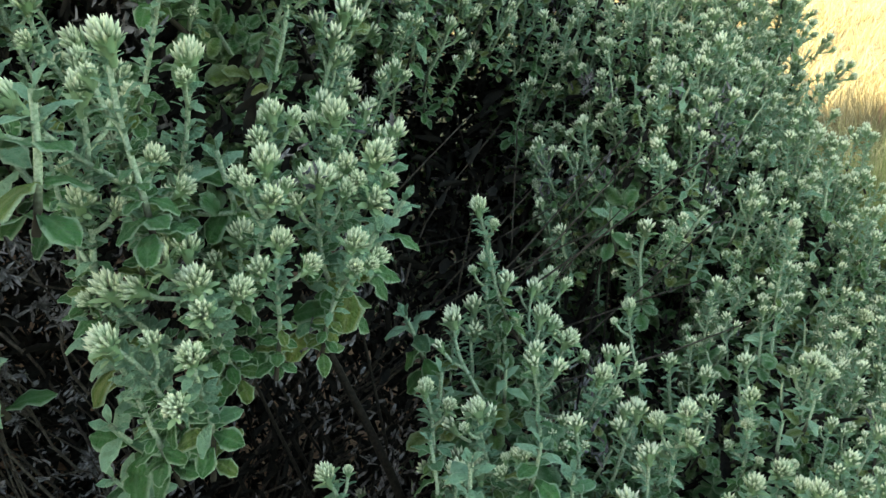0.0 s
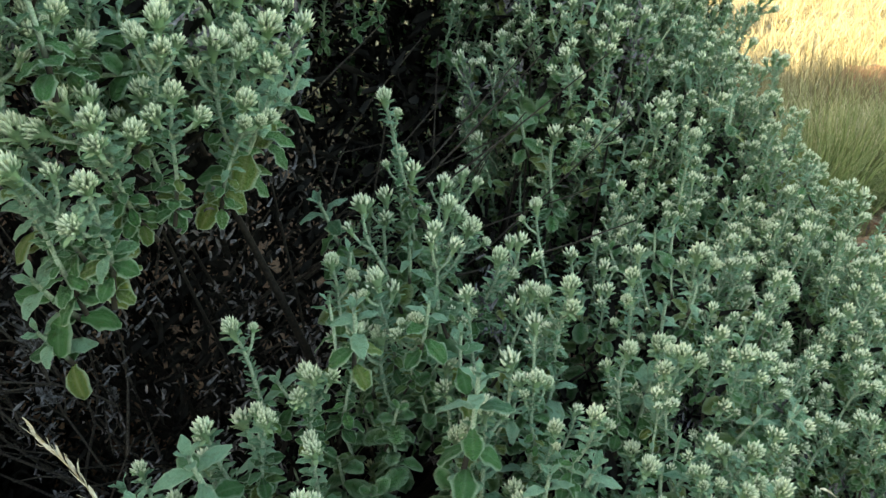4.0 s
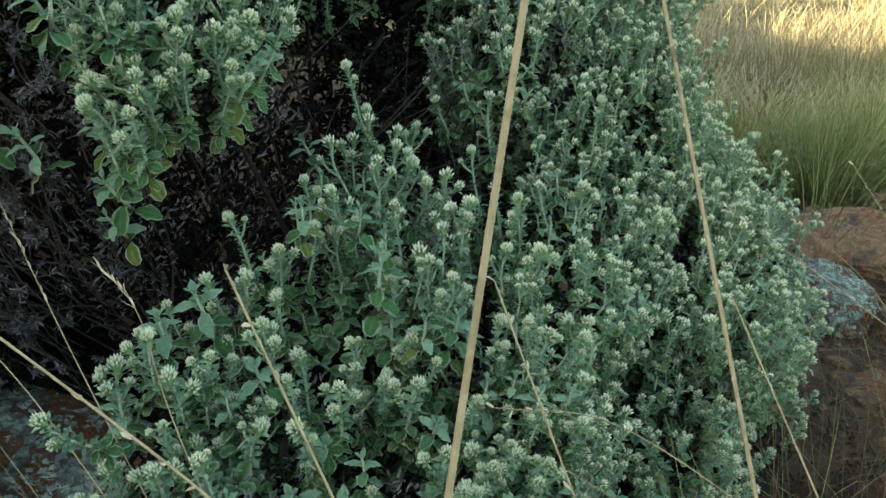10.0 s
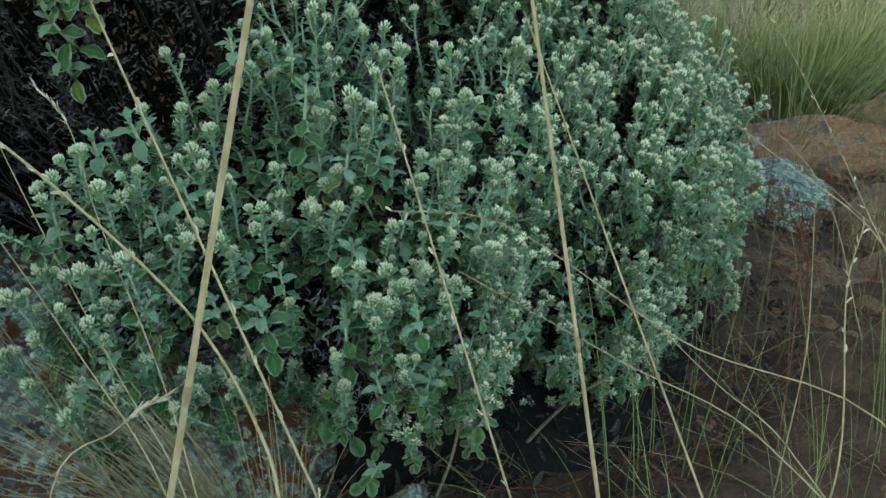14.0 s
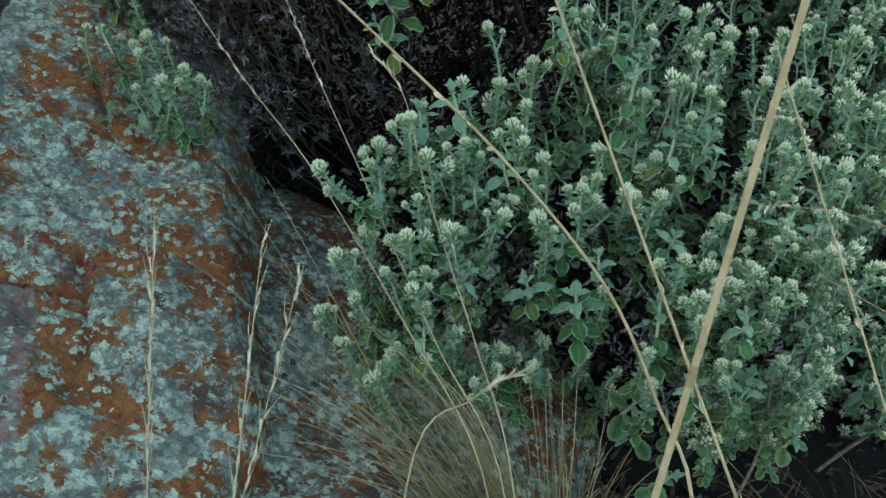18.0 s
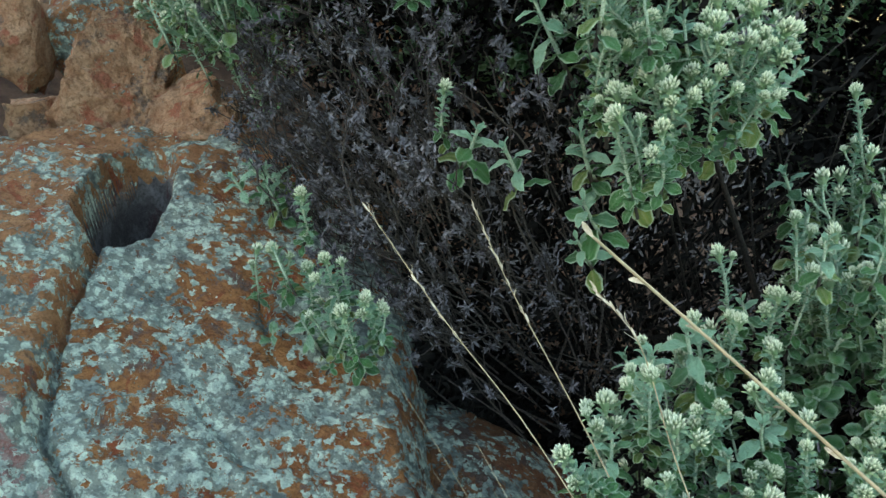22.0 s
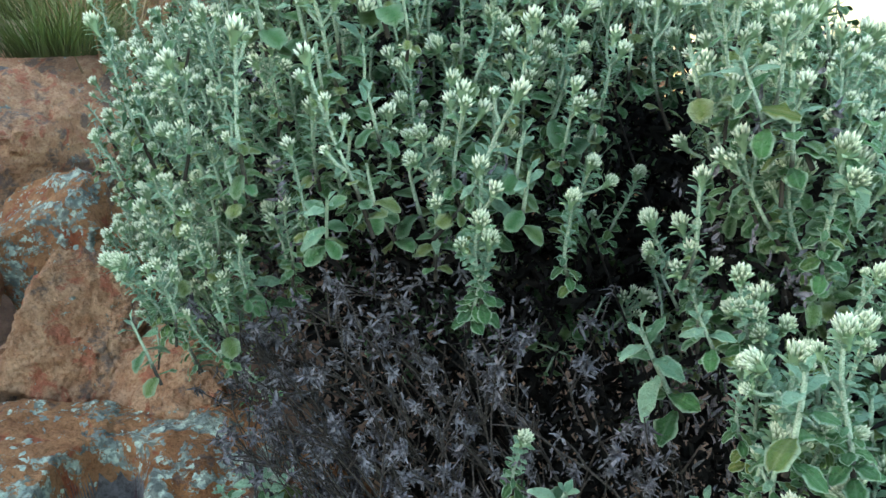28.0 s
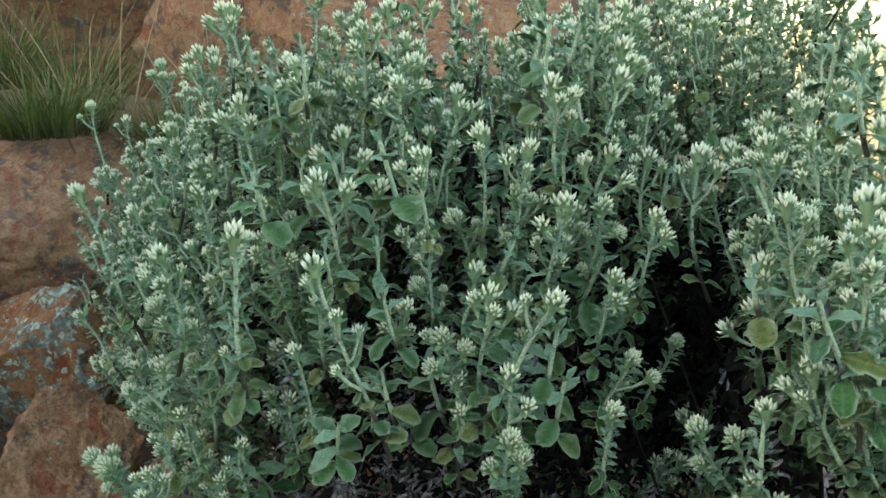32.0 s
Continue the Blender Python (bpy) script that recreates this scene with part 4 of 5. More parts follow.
CENTRE = np.array((0.0, -0.2, 1.0))
N_HERO = sum(len(s) for s in (SHOOTS_LEFT, SHOOTS_TOP, SHOOTS_FRONT, SHOOTS_RIGHT, SHOOTS_SECOND, SHOOTS_THIRD, SHOOTS_LEAFY))
order = list(range(N_HERO)) + sorted(range(N_HERO, len(placed)), key=lambda i: np.linalg.norm(placed[i][2] - CENTRE))
near, rest = order[:300], order[300:]
by_leaf = set(sorted(near, key=lambda i: np.linalg.norm(placed[i][2] - CENTRE))[:75])
for i in near:
    kind, m, _ = placed[i]
    sprig = part("sprig", kind["stem_me"], shrub, m)
    if i in by_leaf:
        for k, lm in kind["lv"]:
            part("leaf", LEAF_ME[k], sprig, lm)
    else:
        part("foliage", kind["fol_me"], sprig)
    for k, hm in kind["hd"]:
        part("flower_head", HEAD_ME[k], sprig, hm)

far = [placed[i][:2] for i in rest]
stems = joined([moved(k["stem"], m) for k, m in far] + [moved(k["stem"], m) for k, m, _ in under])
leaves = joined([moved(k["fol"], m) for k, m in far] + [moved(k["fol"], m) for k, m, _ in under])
blooms = joined([moved(k["bl"], m) for k, m in far if k["bl"]])
for name, piece, mat, label in (("stalk_growth", stems, WOOL, "pale woolly stems"), ("foliage", leaves, LEAF, "felted grey-green leaves"), ("bloom", blooms, HEAD, "cream-white flower heads")):
    tagged(part(name, piece_mesh(name, piece, mat), shrub, None, label), kind="stuff")


# ---------------------------------------------------------------- its wood and withered side
def dead_sprig(seed, length):
    """A leafless twig with side twigs, hung with curled withered leaves; its foot at the origin."""
    g = np.random.default_rng(seed)
    s = np.linspace(0, 1, 7)
    sp = np.stack([0.04 * np.sin(4 * s + seed) * s, 0.04 * np.cos(5 * s + seed) * s, length * s], -1)
    wood, flakes = [tube(sp, 0.0018 - 0.0011 * s, 5)], []
    ends = [(sp[-1], sp[-1] - sp[-2])]
    for k in range(int(g.integers(4, 7))):
        i = int(g.integers(2, 6))
        a = g.uniform(0, 6.28)
        w = np.array((math.cos(a), math.sin(a), g.uniform(0.8, 1.8)))
        w *= g.uniform(0.03, 0.075) / np.linalg.norm(w)
        wood.append(tube([sp[i], sp[i] + 0.5 * w + g.normal(size=3) * 0.004, sp[i] + w], (0.0014, 0.0011, 0.0008), 4))
        ends.append((sp[i] + w, w))
    for e, w in ends:
        w = w / np.linalg.norm(w)
        for _ in range(int(g.choice((0, 0, 2, 8, 24, 40)))):
            m = aimed(e - w * g.uniform(0, 0.014), w + g.normal(size=3) * 0.8, g.uniform(0, 6), g.uniform(0.005, 0.011))
            flakes.append(moved(WITHERED[int(g.integers(3))], m))
    return joined(wood), joined(flakes)


WITHERED = [leaf(1.0, w, f, c, 0.5, 70 + i, 4) for i, (w, f, c) in enumerate(((0.40, 1.3, 1.3), (0.50, 1.0, -0.9), (0.34, 1.6, 0.8)))]
DEADS = []
for i in range(7):
    wd, fl = dead_sprig(40 + i, 0.16 + 0.03 * i)
    DEADS.append((piece_mesh("dead_twig", wd, TWIG), piece_mesh("withered_leaves", fl, DEAD), wd, fl))
FOOT = np.array((-0.22, 0.92, 0.10))
for i in range(150):
    # tips fanned over the withered side
    q, u = rng.random(), rng.random()
    tip = np.array((-0.30 - 0.66 * q + rng.normal() * 0.03, 0.58 + 0.16 * rng.random() ** 1.5 + 0.06 * q, 0.40 + 0.64 * u + 0.05 * q))
    if tip[0] > -0.48 and tip[2] < 0.78:
        tip[1] += 0.16
    if tip[0] > -0.50 and rng.random() < 0.55:
        continue
    if tip[2] < 0.148 - 0.492 * tip[0] + 0.107 * tip[1] + 0.03 and tip[0] < -0.55:
        continue
    if tip[2] < 0.74 and tip[0] > -0.78 and rng.random() < 0.6:
        continue
    w = tip - FOOT
    w = w / np.linalg.norm(w) + rng.normal(size=3) * 0.24 + np.array((0, -0.05, 0.25))
    k = int(rng.integers(7))
    m = aimed(tip - (0.16 + 0.03 * k) * w / np.linalg.norm(w), w, rng.uniform(0, 6.28))
    twig = part("dead_twig", DEADS[k][0], shrub, m)
    part("withered_leaves", DEADS[k][1], twig, None, "curled mauve-grey withered leaves")

for i in range(80):
    u = rng.random()
    tip = np.array((-0.58 - 0.42 * u, 0.64 + 0.18 * u, 0.52 + 0.40 * u)) + rng.normal(size=3) * (0.03, 0.035, 0.05)
    w = np.array((-0.45, -0.25, 0.85)) + rng.normal(size=3) * 0.25
    k = int(rng.integers(7))
    twig = part("dead_twig", DEADS[k][0], shrub, aimed(tip - (0.16 + 0.03 * k) * w / np.linalg.norm(w), w, rng.uniform(0, 6.28)))
    part("withered_leaves", DEADS[k][1], twig, None, "curled mauve-grey withered leaves")

# long bare rods fanned from the foot over the withered side
for i in range(32):
    q, u = rng.random(), rng.random()
    tip = np.array((-0.28 - 0.66 * q, 0.60 + 0.20 * rng.random() + 0.06 * q, 0.45 + 0.62 * u + 0.04 * q))
    if tip[2] < 0.148 - 0.492 * tip[0] + 0.107 * tip[1] + 0.04:
        continue
    if tip[0] > -0.55 and rng.random() < 0.7:
        continue
    foot = FOOT + rng.normal(size=3) * (0.07, 0.04, 0.03)
    foot = foot + rng.uniform(0.25, 0.5) * (tip - foot)
    mid = 0.5 * (tip + foot) + rng.normal(size=3) * 0.045 + (0, 0.06, -0.03)
    rod = part("twig", piece_mesh("twig", tube(spline([foot, mid, tip], 10), np.linspace(0.0026, 0.0008, 10), 5), TWIG), shrub)
    for _ in range(3):
        b = foot + (tip - foot) * rng.uniform(0.5, 0.95)
        w = (tip - foot) * 0.16 + rng.normal(size=3) * 0.035
        part("side_twig", piece_mesh("side_twig", tube([b, b + 0.55 * w + rng.normal(size=3) * 0.004, b + w], (0.0014, 0.0011, 0.0007), 4), TWIG), rod)

# bare twigs that cross the hollow
for i in range(46):
    f = np.array((rng.uniform(-0.35, 0.0), rng.uniform(0.9, 1.0), rng.uniform(0.25, 0.7)))
    e = f + np.array((rng.uniform(0.10, 0.42), rng.uniform(-0.05, 0.15), rng.uniform(0.10, 0.40)))
    part("twig", piece_mesh("twig", tube(spline([f, 0.5 * (f + e) + rng.normal(size=3) * 0.025, e], 7), np.linspace(0.0022, 0.0008, 7), 5), TWIG), shrub)

# two bare grey-brown stems that bow out at the foot
for line, r in ((((0.642, 0.62, 0.185), (0.56, 0.58, 0.133), (0.465, 0.53, 0.012), (0.43, 0.5, -0.089)), 0.0042), (((0.376, 0.4, 0.381), (0.388, 0.38, 0.292), (0.381, 0.36, 0.206), (0.35, 0.34, 0.096)), 0.0028)):
    part("branch", piece_mesh("branch", tube(spline(line, 14), np.linspace(0.6 * r, r, 14), 7), BARK), shrub)

# litter mound under it, near-black to stand for the shade on the ground
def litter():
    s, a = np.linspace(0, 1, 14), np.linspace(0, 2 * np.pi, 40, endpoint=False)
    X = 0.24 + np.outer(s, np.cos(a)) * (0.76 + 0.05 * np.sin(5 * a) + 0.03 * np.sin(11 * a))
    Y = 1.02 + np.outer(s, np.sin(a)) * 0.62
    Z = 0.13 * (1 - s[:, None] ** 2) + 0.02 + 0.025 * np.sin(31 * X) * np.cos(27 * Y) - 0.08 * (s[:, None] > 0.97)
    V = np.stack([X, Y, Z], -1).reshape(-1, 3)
    tagged(new("shade_mound", fast_mesh("shade_mound", V, grid_tris(14, 40, True), SHADE_LEAF)), "leaf litter mound under the shrub, blackened for shade", "leaf litter", kind="stuff")


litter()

# withered leaves and twigs that fill the inside, near-black to paint its shade
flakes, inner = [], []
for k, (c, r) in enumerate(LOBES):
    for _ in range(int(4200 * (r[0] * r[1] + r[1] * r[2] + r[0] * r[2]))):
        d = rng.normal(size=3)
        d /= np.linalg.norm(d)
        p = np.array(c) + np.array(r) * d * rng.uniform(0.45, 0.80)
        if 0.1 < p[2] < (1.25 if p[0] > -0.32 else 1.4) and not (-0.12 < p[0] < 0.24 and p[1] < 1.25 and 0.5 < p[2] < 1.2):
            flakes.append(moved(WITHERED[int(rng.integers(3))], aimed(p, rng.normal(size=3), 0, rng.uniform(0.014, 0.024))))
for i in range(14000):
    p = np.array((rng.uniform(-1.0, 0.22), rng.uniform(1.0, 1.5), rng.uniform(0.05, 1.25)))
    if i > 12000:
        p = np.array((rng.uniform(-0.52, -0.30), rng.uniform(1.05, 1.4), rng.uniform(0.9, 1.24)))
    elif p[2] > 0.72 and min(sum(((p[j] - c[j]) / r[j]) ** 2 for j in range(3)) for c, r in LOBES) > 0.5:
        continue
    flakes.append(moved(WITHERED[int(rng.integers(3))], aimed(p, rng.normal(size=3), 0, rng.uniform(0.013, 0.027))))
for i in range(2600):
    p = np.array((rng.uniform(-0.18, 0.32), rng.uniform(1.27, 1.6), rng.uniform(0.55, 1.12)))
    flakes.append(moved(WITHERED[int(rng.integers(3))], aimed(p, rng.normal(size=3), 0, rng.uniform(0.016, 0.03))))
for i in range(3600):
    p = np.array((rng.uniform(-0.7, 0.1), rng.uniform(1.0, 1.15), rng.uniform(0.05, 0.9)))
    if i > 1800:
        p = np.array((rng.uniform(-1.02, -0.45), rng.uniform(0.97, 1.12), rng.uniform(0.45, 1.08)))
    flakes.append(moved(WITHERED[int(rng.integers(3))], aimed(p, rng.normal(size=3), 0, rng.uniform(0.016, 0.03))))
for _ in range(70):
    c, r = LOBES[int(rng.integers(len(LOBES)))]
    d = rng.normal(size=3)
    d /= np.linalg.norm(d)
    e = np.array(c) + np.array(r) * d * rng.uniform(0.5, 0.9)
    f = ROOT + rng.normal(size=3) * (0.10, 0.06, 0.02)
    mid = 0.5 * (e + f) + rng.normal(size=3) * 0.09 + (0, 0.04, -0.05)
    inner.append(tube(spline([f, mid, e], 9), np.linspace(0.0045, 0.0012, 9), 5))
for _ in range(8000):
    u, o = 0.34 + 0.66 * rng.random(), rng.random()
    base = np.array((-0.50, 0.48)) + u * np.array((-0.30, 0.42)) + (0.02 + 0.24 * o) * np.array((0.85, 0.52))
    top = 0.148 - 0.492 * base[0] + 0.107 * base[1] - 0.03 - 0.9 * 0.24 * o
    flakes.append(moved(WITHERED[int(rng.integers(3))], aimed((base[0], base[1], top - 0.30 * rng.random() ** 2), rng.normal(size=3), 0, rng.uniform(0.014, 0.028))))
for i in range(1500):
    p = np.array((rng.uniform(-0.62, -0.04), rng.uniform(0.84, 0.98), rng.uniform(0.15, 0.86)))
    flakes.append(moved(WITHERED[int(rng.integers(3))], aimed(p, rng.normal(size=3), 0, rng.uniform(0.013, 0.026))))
hung = []
for _ in range(150):
    p = np.array((rng.uniform(-0.55, -0.05), rng.uniform(0.76, 0.90), rng.uniform(0.35, 0.88)))
    for _ in range(7):
        hung.append(moved(WITHERED[int(rng.integers(3))], aimed(p + rng.normal(size=3) * 0.012, rng.normal(size=3) + (0, 0, -0.6), 0, rng.uniform(0.007, 0.013))))
for c, r in LOBES:
    for _ in range(int(2300 * (r[0] * r[1] + r[1] * r[2] + r[0] * r[2]))):
        d = rng.normal(size=3)
        d /= np.linalg.norm(d)
        p = np.array(c) + np.array(r) * d * rng.uniform(0.80, 0.97)
        if p[2] < 0.12 or d[1] > 0.5 or d[2] > 0.55 or noise.noise(Vector((p * 9.0 + 5).tolist())) < 0.13 or (-0.46 < p[0] < -0.36 and p[2] > 1.04):
            continue
        for _ in range(5):
            q = p + rng.normal(size=3) * 0.009
            hung.append(moved(WITHERED[int(rng.integers(3))], aimed(q, rng.normal(size=3) + (0, 0, -0.9), 0, rng.uniform(0.006, 0.012))))
tagged(part("withered_leaves", piece_mesh("withered_leaves", joined(flakes), SHADE_LEAF), shrub, None, "withered leaves inside the shrub, blackened for shade"), kind="stuff")
tagged(part("dead_leaves", piece_mesh("dead_leaves", joined(hung), DEAD), shrub, None, "curled mauve-grey dead leaves under the green shoots"), kind="stuff")
tagged(part("brushwood", piece_mesh("brushwood", joined(inner), WOOD), shrub, None, "twigs inside the shrub, blackened for shade"), kind="stuff")
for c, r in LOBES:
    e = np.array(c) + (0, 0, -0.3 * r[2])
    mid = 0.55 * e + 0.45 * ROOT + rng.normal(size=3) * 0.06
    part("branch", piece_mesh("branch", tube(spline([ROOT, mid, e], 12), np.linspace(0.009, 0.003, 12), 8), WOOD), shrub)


# ---------------------------------------------------------------- grasses
def blade(foot, way, length, droop, width, seed, segs=5):
    """A narrow blade, creased, arching over."""
    g = np.random.default_rng(seed)
    w = np.asarray(way, float) / np.linalg.norm(way)
    s = np.linspace(0, 1, segs + 1)
    side = np.cross(w, (0, 0, 1.0)) + 1e-4
    side /= np.linalg.norm(side)
    P = np.asarray(foot) + length * s[:, None] * w + droop * length * (s ** 2.2)[:, None] * np.array((w[0] * 0.8, w[1] * 0.8, -0.55))
    P = P + side * (0.05 * length * g.uniform(-1, 1) * s ** 2)[:, None]
    h = 0.5 * width * (1 - 0.85 * s)[:, None] * side
    V = np.stack([P - h, P + np.cross(side, w) * 0.25 * width * (1 - s)[:, None], P + h], 1).reshape(-1, 3)
    return V, grid_tris(segs + 1, 3), np.full(len(V), 0.5), np.repeat(s, 3)


def tussock(foot, n, length, spread, width, mat, label, seed, lean=(0, 0, 0), radius=0.06, segs=5):
    g = np.random.default_rng(seed)
    out = []
    for k in range(n):
        a = g.uniform(0, 6.28)
        q = radius * math.sqrt(g.random())
        w = np.array((math.cos(a) * spread * g.random(), math.sin(a) * spread * g.random(), 1.0)) + lean
        out.append(blade((q * math.cos(a), q * math.sin(a), -0.01), w, length * g.uniform(0.5, 1.1), g.uniform(0.15, 0.9), width * g.uniform(0.6, 1.2), seed * 1000 + k, segs))
    ob = tagged(new("grass_tussock", piece_mesh("grass_tussock", joined(out), mat)), label, "grass", "tussocks", "stuff")
    ob.location = foot
    return ob


def on_ground(x, y, dz=0.0):
    return (x, y, float(height(np.float64(x), np.float64(y))) + dz)


# green tussocks on the right, beyond the red soil
for k, (x, y, n, L) in enumerate(((1.75, 3.3, 620, 0.66), (2.15, 3.75, 650, 0.72), (1.45, 3.6, 550, 0.74), (2.7, 4.1, 700, 0.75), (2.4, 4.7, 700, 0.7), (3.1, 3.8, 500, 0.7))):
    tussock(on_ground(x, y), n, L, 0.55, 0.006, GREEN, "lush green grass tussock fading to straw at the tips", 60 + k, radius=0.22)
for k, (x, y, n, L) in enumerate(((2.0, 4.9, 500, 0.9), (3.0, 5.4, 500, 0.9), (3.9, 4.8, 500, 0.8), (1.2, 4.6, 500, 0.9), (2.5, 6.2, 400, 0.9), (1.0, 3.0, 300, 0.6), (2.6, 5.3, 500, 1.0), (3.4, 6.2, 500, 1.0), (4.4, 5.9, 500, 1.0), (1.8, 6.0, 400, 1.0), (5.2, 5.2, 400, 0.9), (0.6, 5.6, 400, 1.0))):
    tussock(on_ground(x, y), n, L, 0.6, 0.006, PALE, "half-dry grass tussock with pale bent blades", 80 + k, radius=0.25)
# on the slope above the boulders
for k, (x, y, z, n, L, m) in enumerate(((-2.55, 2.05, 1.36, 500, 0.30, TURF), (-2.25, 2.35, 1.25, 500, 0.32, TURF), (-2.95, 2.6, 1.40, 350, 0.5, TURF), (-2.4, 2.9, 1.2, 350, 0.5, TURF), (-3.4, 2.6, 1.5, 400, 0.5, TURF), (-2.1, 2.6, 1.1, 300, 0.5, PALE))):
    tussock((x, y, z - 0.05), n, L, 0.8, 0.006, m, "grass tuft growing over red rock", 100 + k, radius=0.18)
STRAWY = grass_material("red_straw", (0.20, 0.13, 0.07), (0.40, 0.28, 0.17), (0.52, 0.38, 0.25))
for k, (x, y, z) in enumerate(((-2.45, 2.15, 1.30), (-2.75, 2.3, 1.35), (-2.05, 2.4, 1.15), (-1.9, 2.1, 1.2))):
    tussock((x, y, z - 0.05), 14, 0.85, 0.9, 0.007, STRAWY, "long bent straw-brown grass culms over red rock", 150 + k, radius=0.15, segs=7)
# thin clump in front of the shrub, leaning over it
tussock((0.07, 0.20, 0.09), 85, 0.54, 0.26, 0.0034, DRY, "thin clump of fine dry grass in front of the shrub", 120, lean=(-0.36, -0.06, 0), radius=0.05, segs=7)
tussock((0.13, 0.21, 0.07), 70, 0.44, 0.26, 0.0032, DRY, "thin clump of fine dry grass in front of the shrub", 127, lean=(-0.10, -0.05, 0), radius=0.05, segs=7)
tussock((0.18, 0.22, 0.05), 40, 0.36, 0.34, 0.0028, DRY, "short tuft of fine dry grass before the boulder", 131, lean=(0.20, -0.05, 0), radius=0.05, segs=7)
tussock((0.03, 0.16, 0.10), 22, 0.72, 0.22, 0.0026, DRY, "long fine grass culms leaning over the rock", 121, lean=(-0.62, 0.22, 0), radius=0.05, segs=7)
for k, (x, y, n, L, w, m) in enumerate(((0.95, 0.72, 90, 0.65, 0.0022, PALE), (1.25, 1.0, 120, 0.7, 0.0024, PALE), (1.15, 0.45, 120, 0.6, 0.0024, GREEN), (1.55, 1.35, 150, 0.7, 0.003, PALE),
                                        (0.75, 0.35, 70, 0.5, 0.0022, GREEN), (0.62, 0.52, 60, 0.4, 0.0022, PALE), (1.45, 0.85, 130, 0.65, 0.0026, PALE), (1.8, 1.9, 160, 0.7, 0.004, PALE),
                                        (1.35, 1.75, 120, 0.55, 0.003, PALE), (0.9, 0.15, 90, 0.5, 0.0022, GREEN), (1.5, 2.6, 200, 0.7, 0.004, GREEN), (2.1, 2.6, 160, 0.6, 0.004, PALE))):
    tussock(on_ground(x, y), int(0.5 * n), L, 0.85, w, m, "sparse thin grass on red soil beside the shrub", 122 + 10 * k, radius=0.22, segs=6)


def red_seed_head(foot, tip, seed):
    """A dry plant with a loose rust-brown panicle."""
    g = np.random.default_rng(seed)
    top = thing("dry_weed", "dry weed with a loose rust-brown seed head", "weed", "dry weeds")
    top.location = foot
    e = np.array(tip) - np.array(foot)
    part("stem", piece_mesh("stem", tube(spline([(0, 0, -0.02), 0.5 * e + (0.01, 0.01, 0), e], 8), np.linspace(0.0018, 0.001, 8), 5), RUST), top)
    out = []
    for _ in range(42):
        p = e * g.uniform(0.76, 1.0)
        w = g.normal(size=3) + (0, 0, 0.8)
        w *= g.uniform(0.02, 0.06) / np.linalg.norm(w)
        out.append(tube([p, p + 0.6 * w, p + w + (0, 0, -0.006)], (0.0007, 0.0006, 0.0005), 3))
        out.append(tube([p + w, p + w * 1.08, p + w * 1.16], (0.0006, 0.0018, 0.0004), 4))
    part("seed_head", piece_mesh("seed_head", joined(out), RUST), top)


red_seed_head(on_ground(0.97, 0.60), (0.93, 0.70, 0.50), 1)
red_seed_head(on_ground(1.02, 0.66), (0.97, 0.74, 0.42), 2)
red_seed_head(on_ground(1.25, 0.62), (1.22, 0.62, 0.34), 3)
red_seed_head(on_ground(1.32, 0.85), (1.30, 0.86, 0.42), 4)

# stones and crumbs of rock strewn over the soil
g = np.random.default_rng(15)
PEBBLE = []
for k in range(6):
    v, t, _, r = tube([(0, 0, -0.5), (0, 0, -0.45), (0, 0, 0.1), (0, 0, 0.42), (0, 0, 0.5)], (0.3, 0.85, 1.0, 0.6, 0.02), 7)
    PEBBLE.append((v * (1 + 0.22 * g.normal(size=v.shape)) * (1, 0.8, 0.7), t, np.full(len(v), 0.5), r))
pebbles = []
for _ in range(3600):
    x, y = g.uniform(0.35, 3.2), g.uniform(-0.6, 3.6)
    pebbles.append(moved(PEBBLE[int(g.integers(6))], shift(*on_ground(x, y)) @ turn("z", g.uniform(0, 6)) @ sized(0.003 + 0.036 * g.random() ** 5)))
tagged(new("gravel", piece_mesh("gravel", joined(pebbles), BROWN)), "brown gravel strewn over red soil", "gravel", kind="stuff")

# dry twigs and fallen straw on the soil
straws = []
for _ in range(1500):
    x, y = g.uniform(0.3, 2.0), g.uniform(-0.5, 2.2)
    d, L = g.uniform(0, 6.28), g.uniform(0.03, 0.16)
    p = np.array(on_ground(x, y, 0.012 + 0.02 * g.random()))
    e = p + np.array((math.cos(d) * L, math.sin(d) * L, g.uniform(-0.005, 0.02)))
    straws.append(tube([p, 0.5 * (p + e) + g.normal(size=3) * 0.006, e], (0.0012, 0.0010, 0.0007), 4))
tagged(new("fallen_straw", piece_mesh("fallen_straw", joined(straws), RUST)), "brown twigs and straw fallen on red soil", "dry litter", kind="stuff")
fallen = []
for _ in range(4600):
    q, d = g.uniform(0.35, 1.12), g.uniform(0, 6.28)
    x, y = 0.24 + 0.80 * q * math.cos(d), 1.02 + 0.62 * q * math.sin(d)
    fallen.append(moved(WITHERED[int(g.integers(3))], aimed((x, y, max(0.155 - 0.13 * q * q, on_ground(x, y)[2] + 0.012) + 0.015 * g.random()), g.normal(size=3) + (0, 0, 0.4), 0, g.uniform(0.012, 0.026))))
tagged(new("fallen_leaves", piece_mesh("fallen_leaves", joined(fallen), TWIG)), "curled dead leaves fallen round the shrub", "leaf litter", kind="stuff")

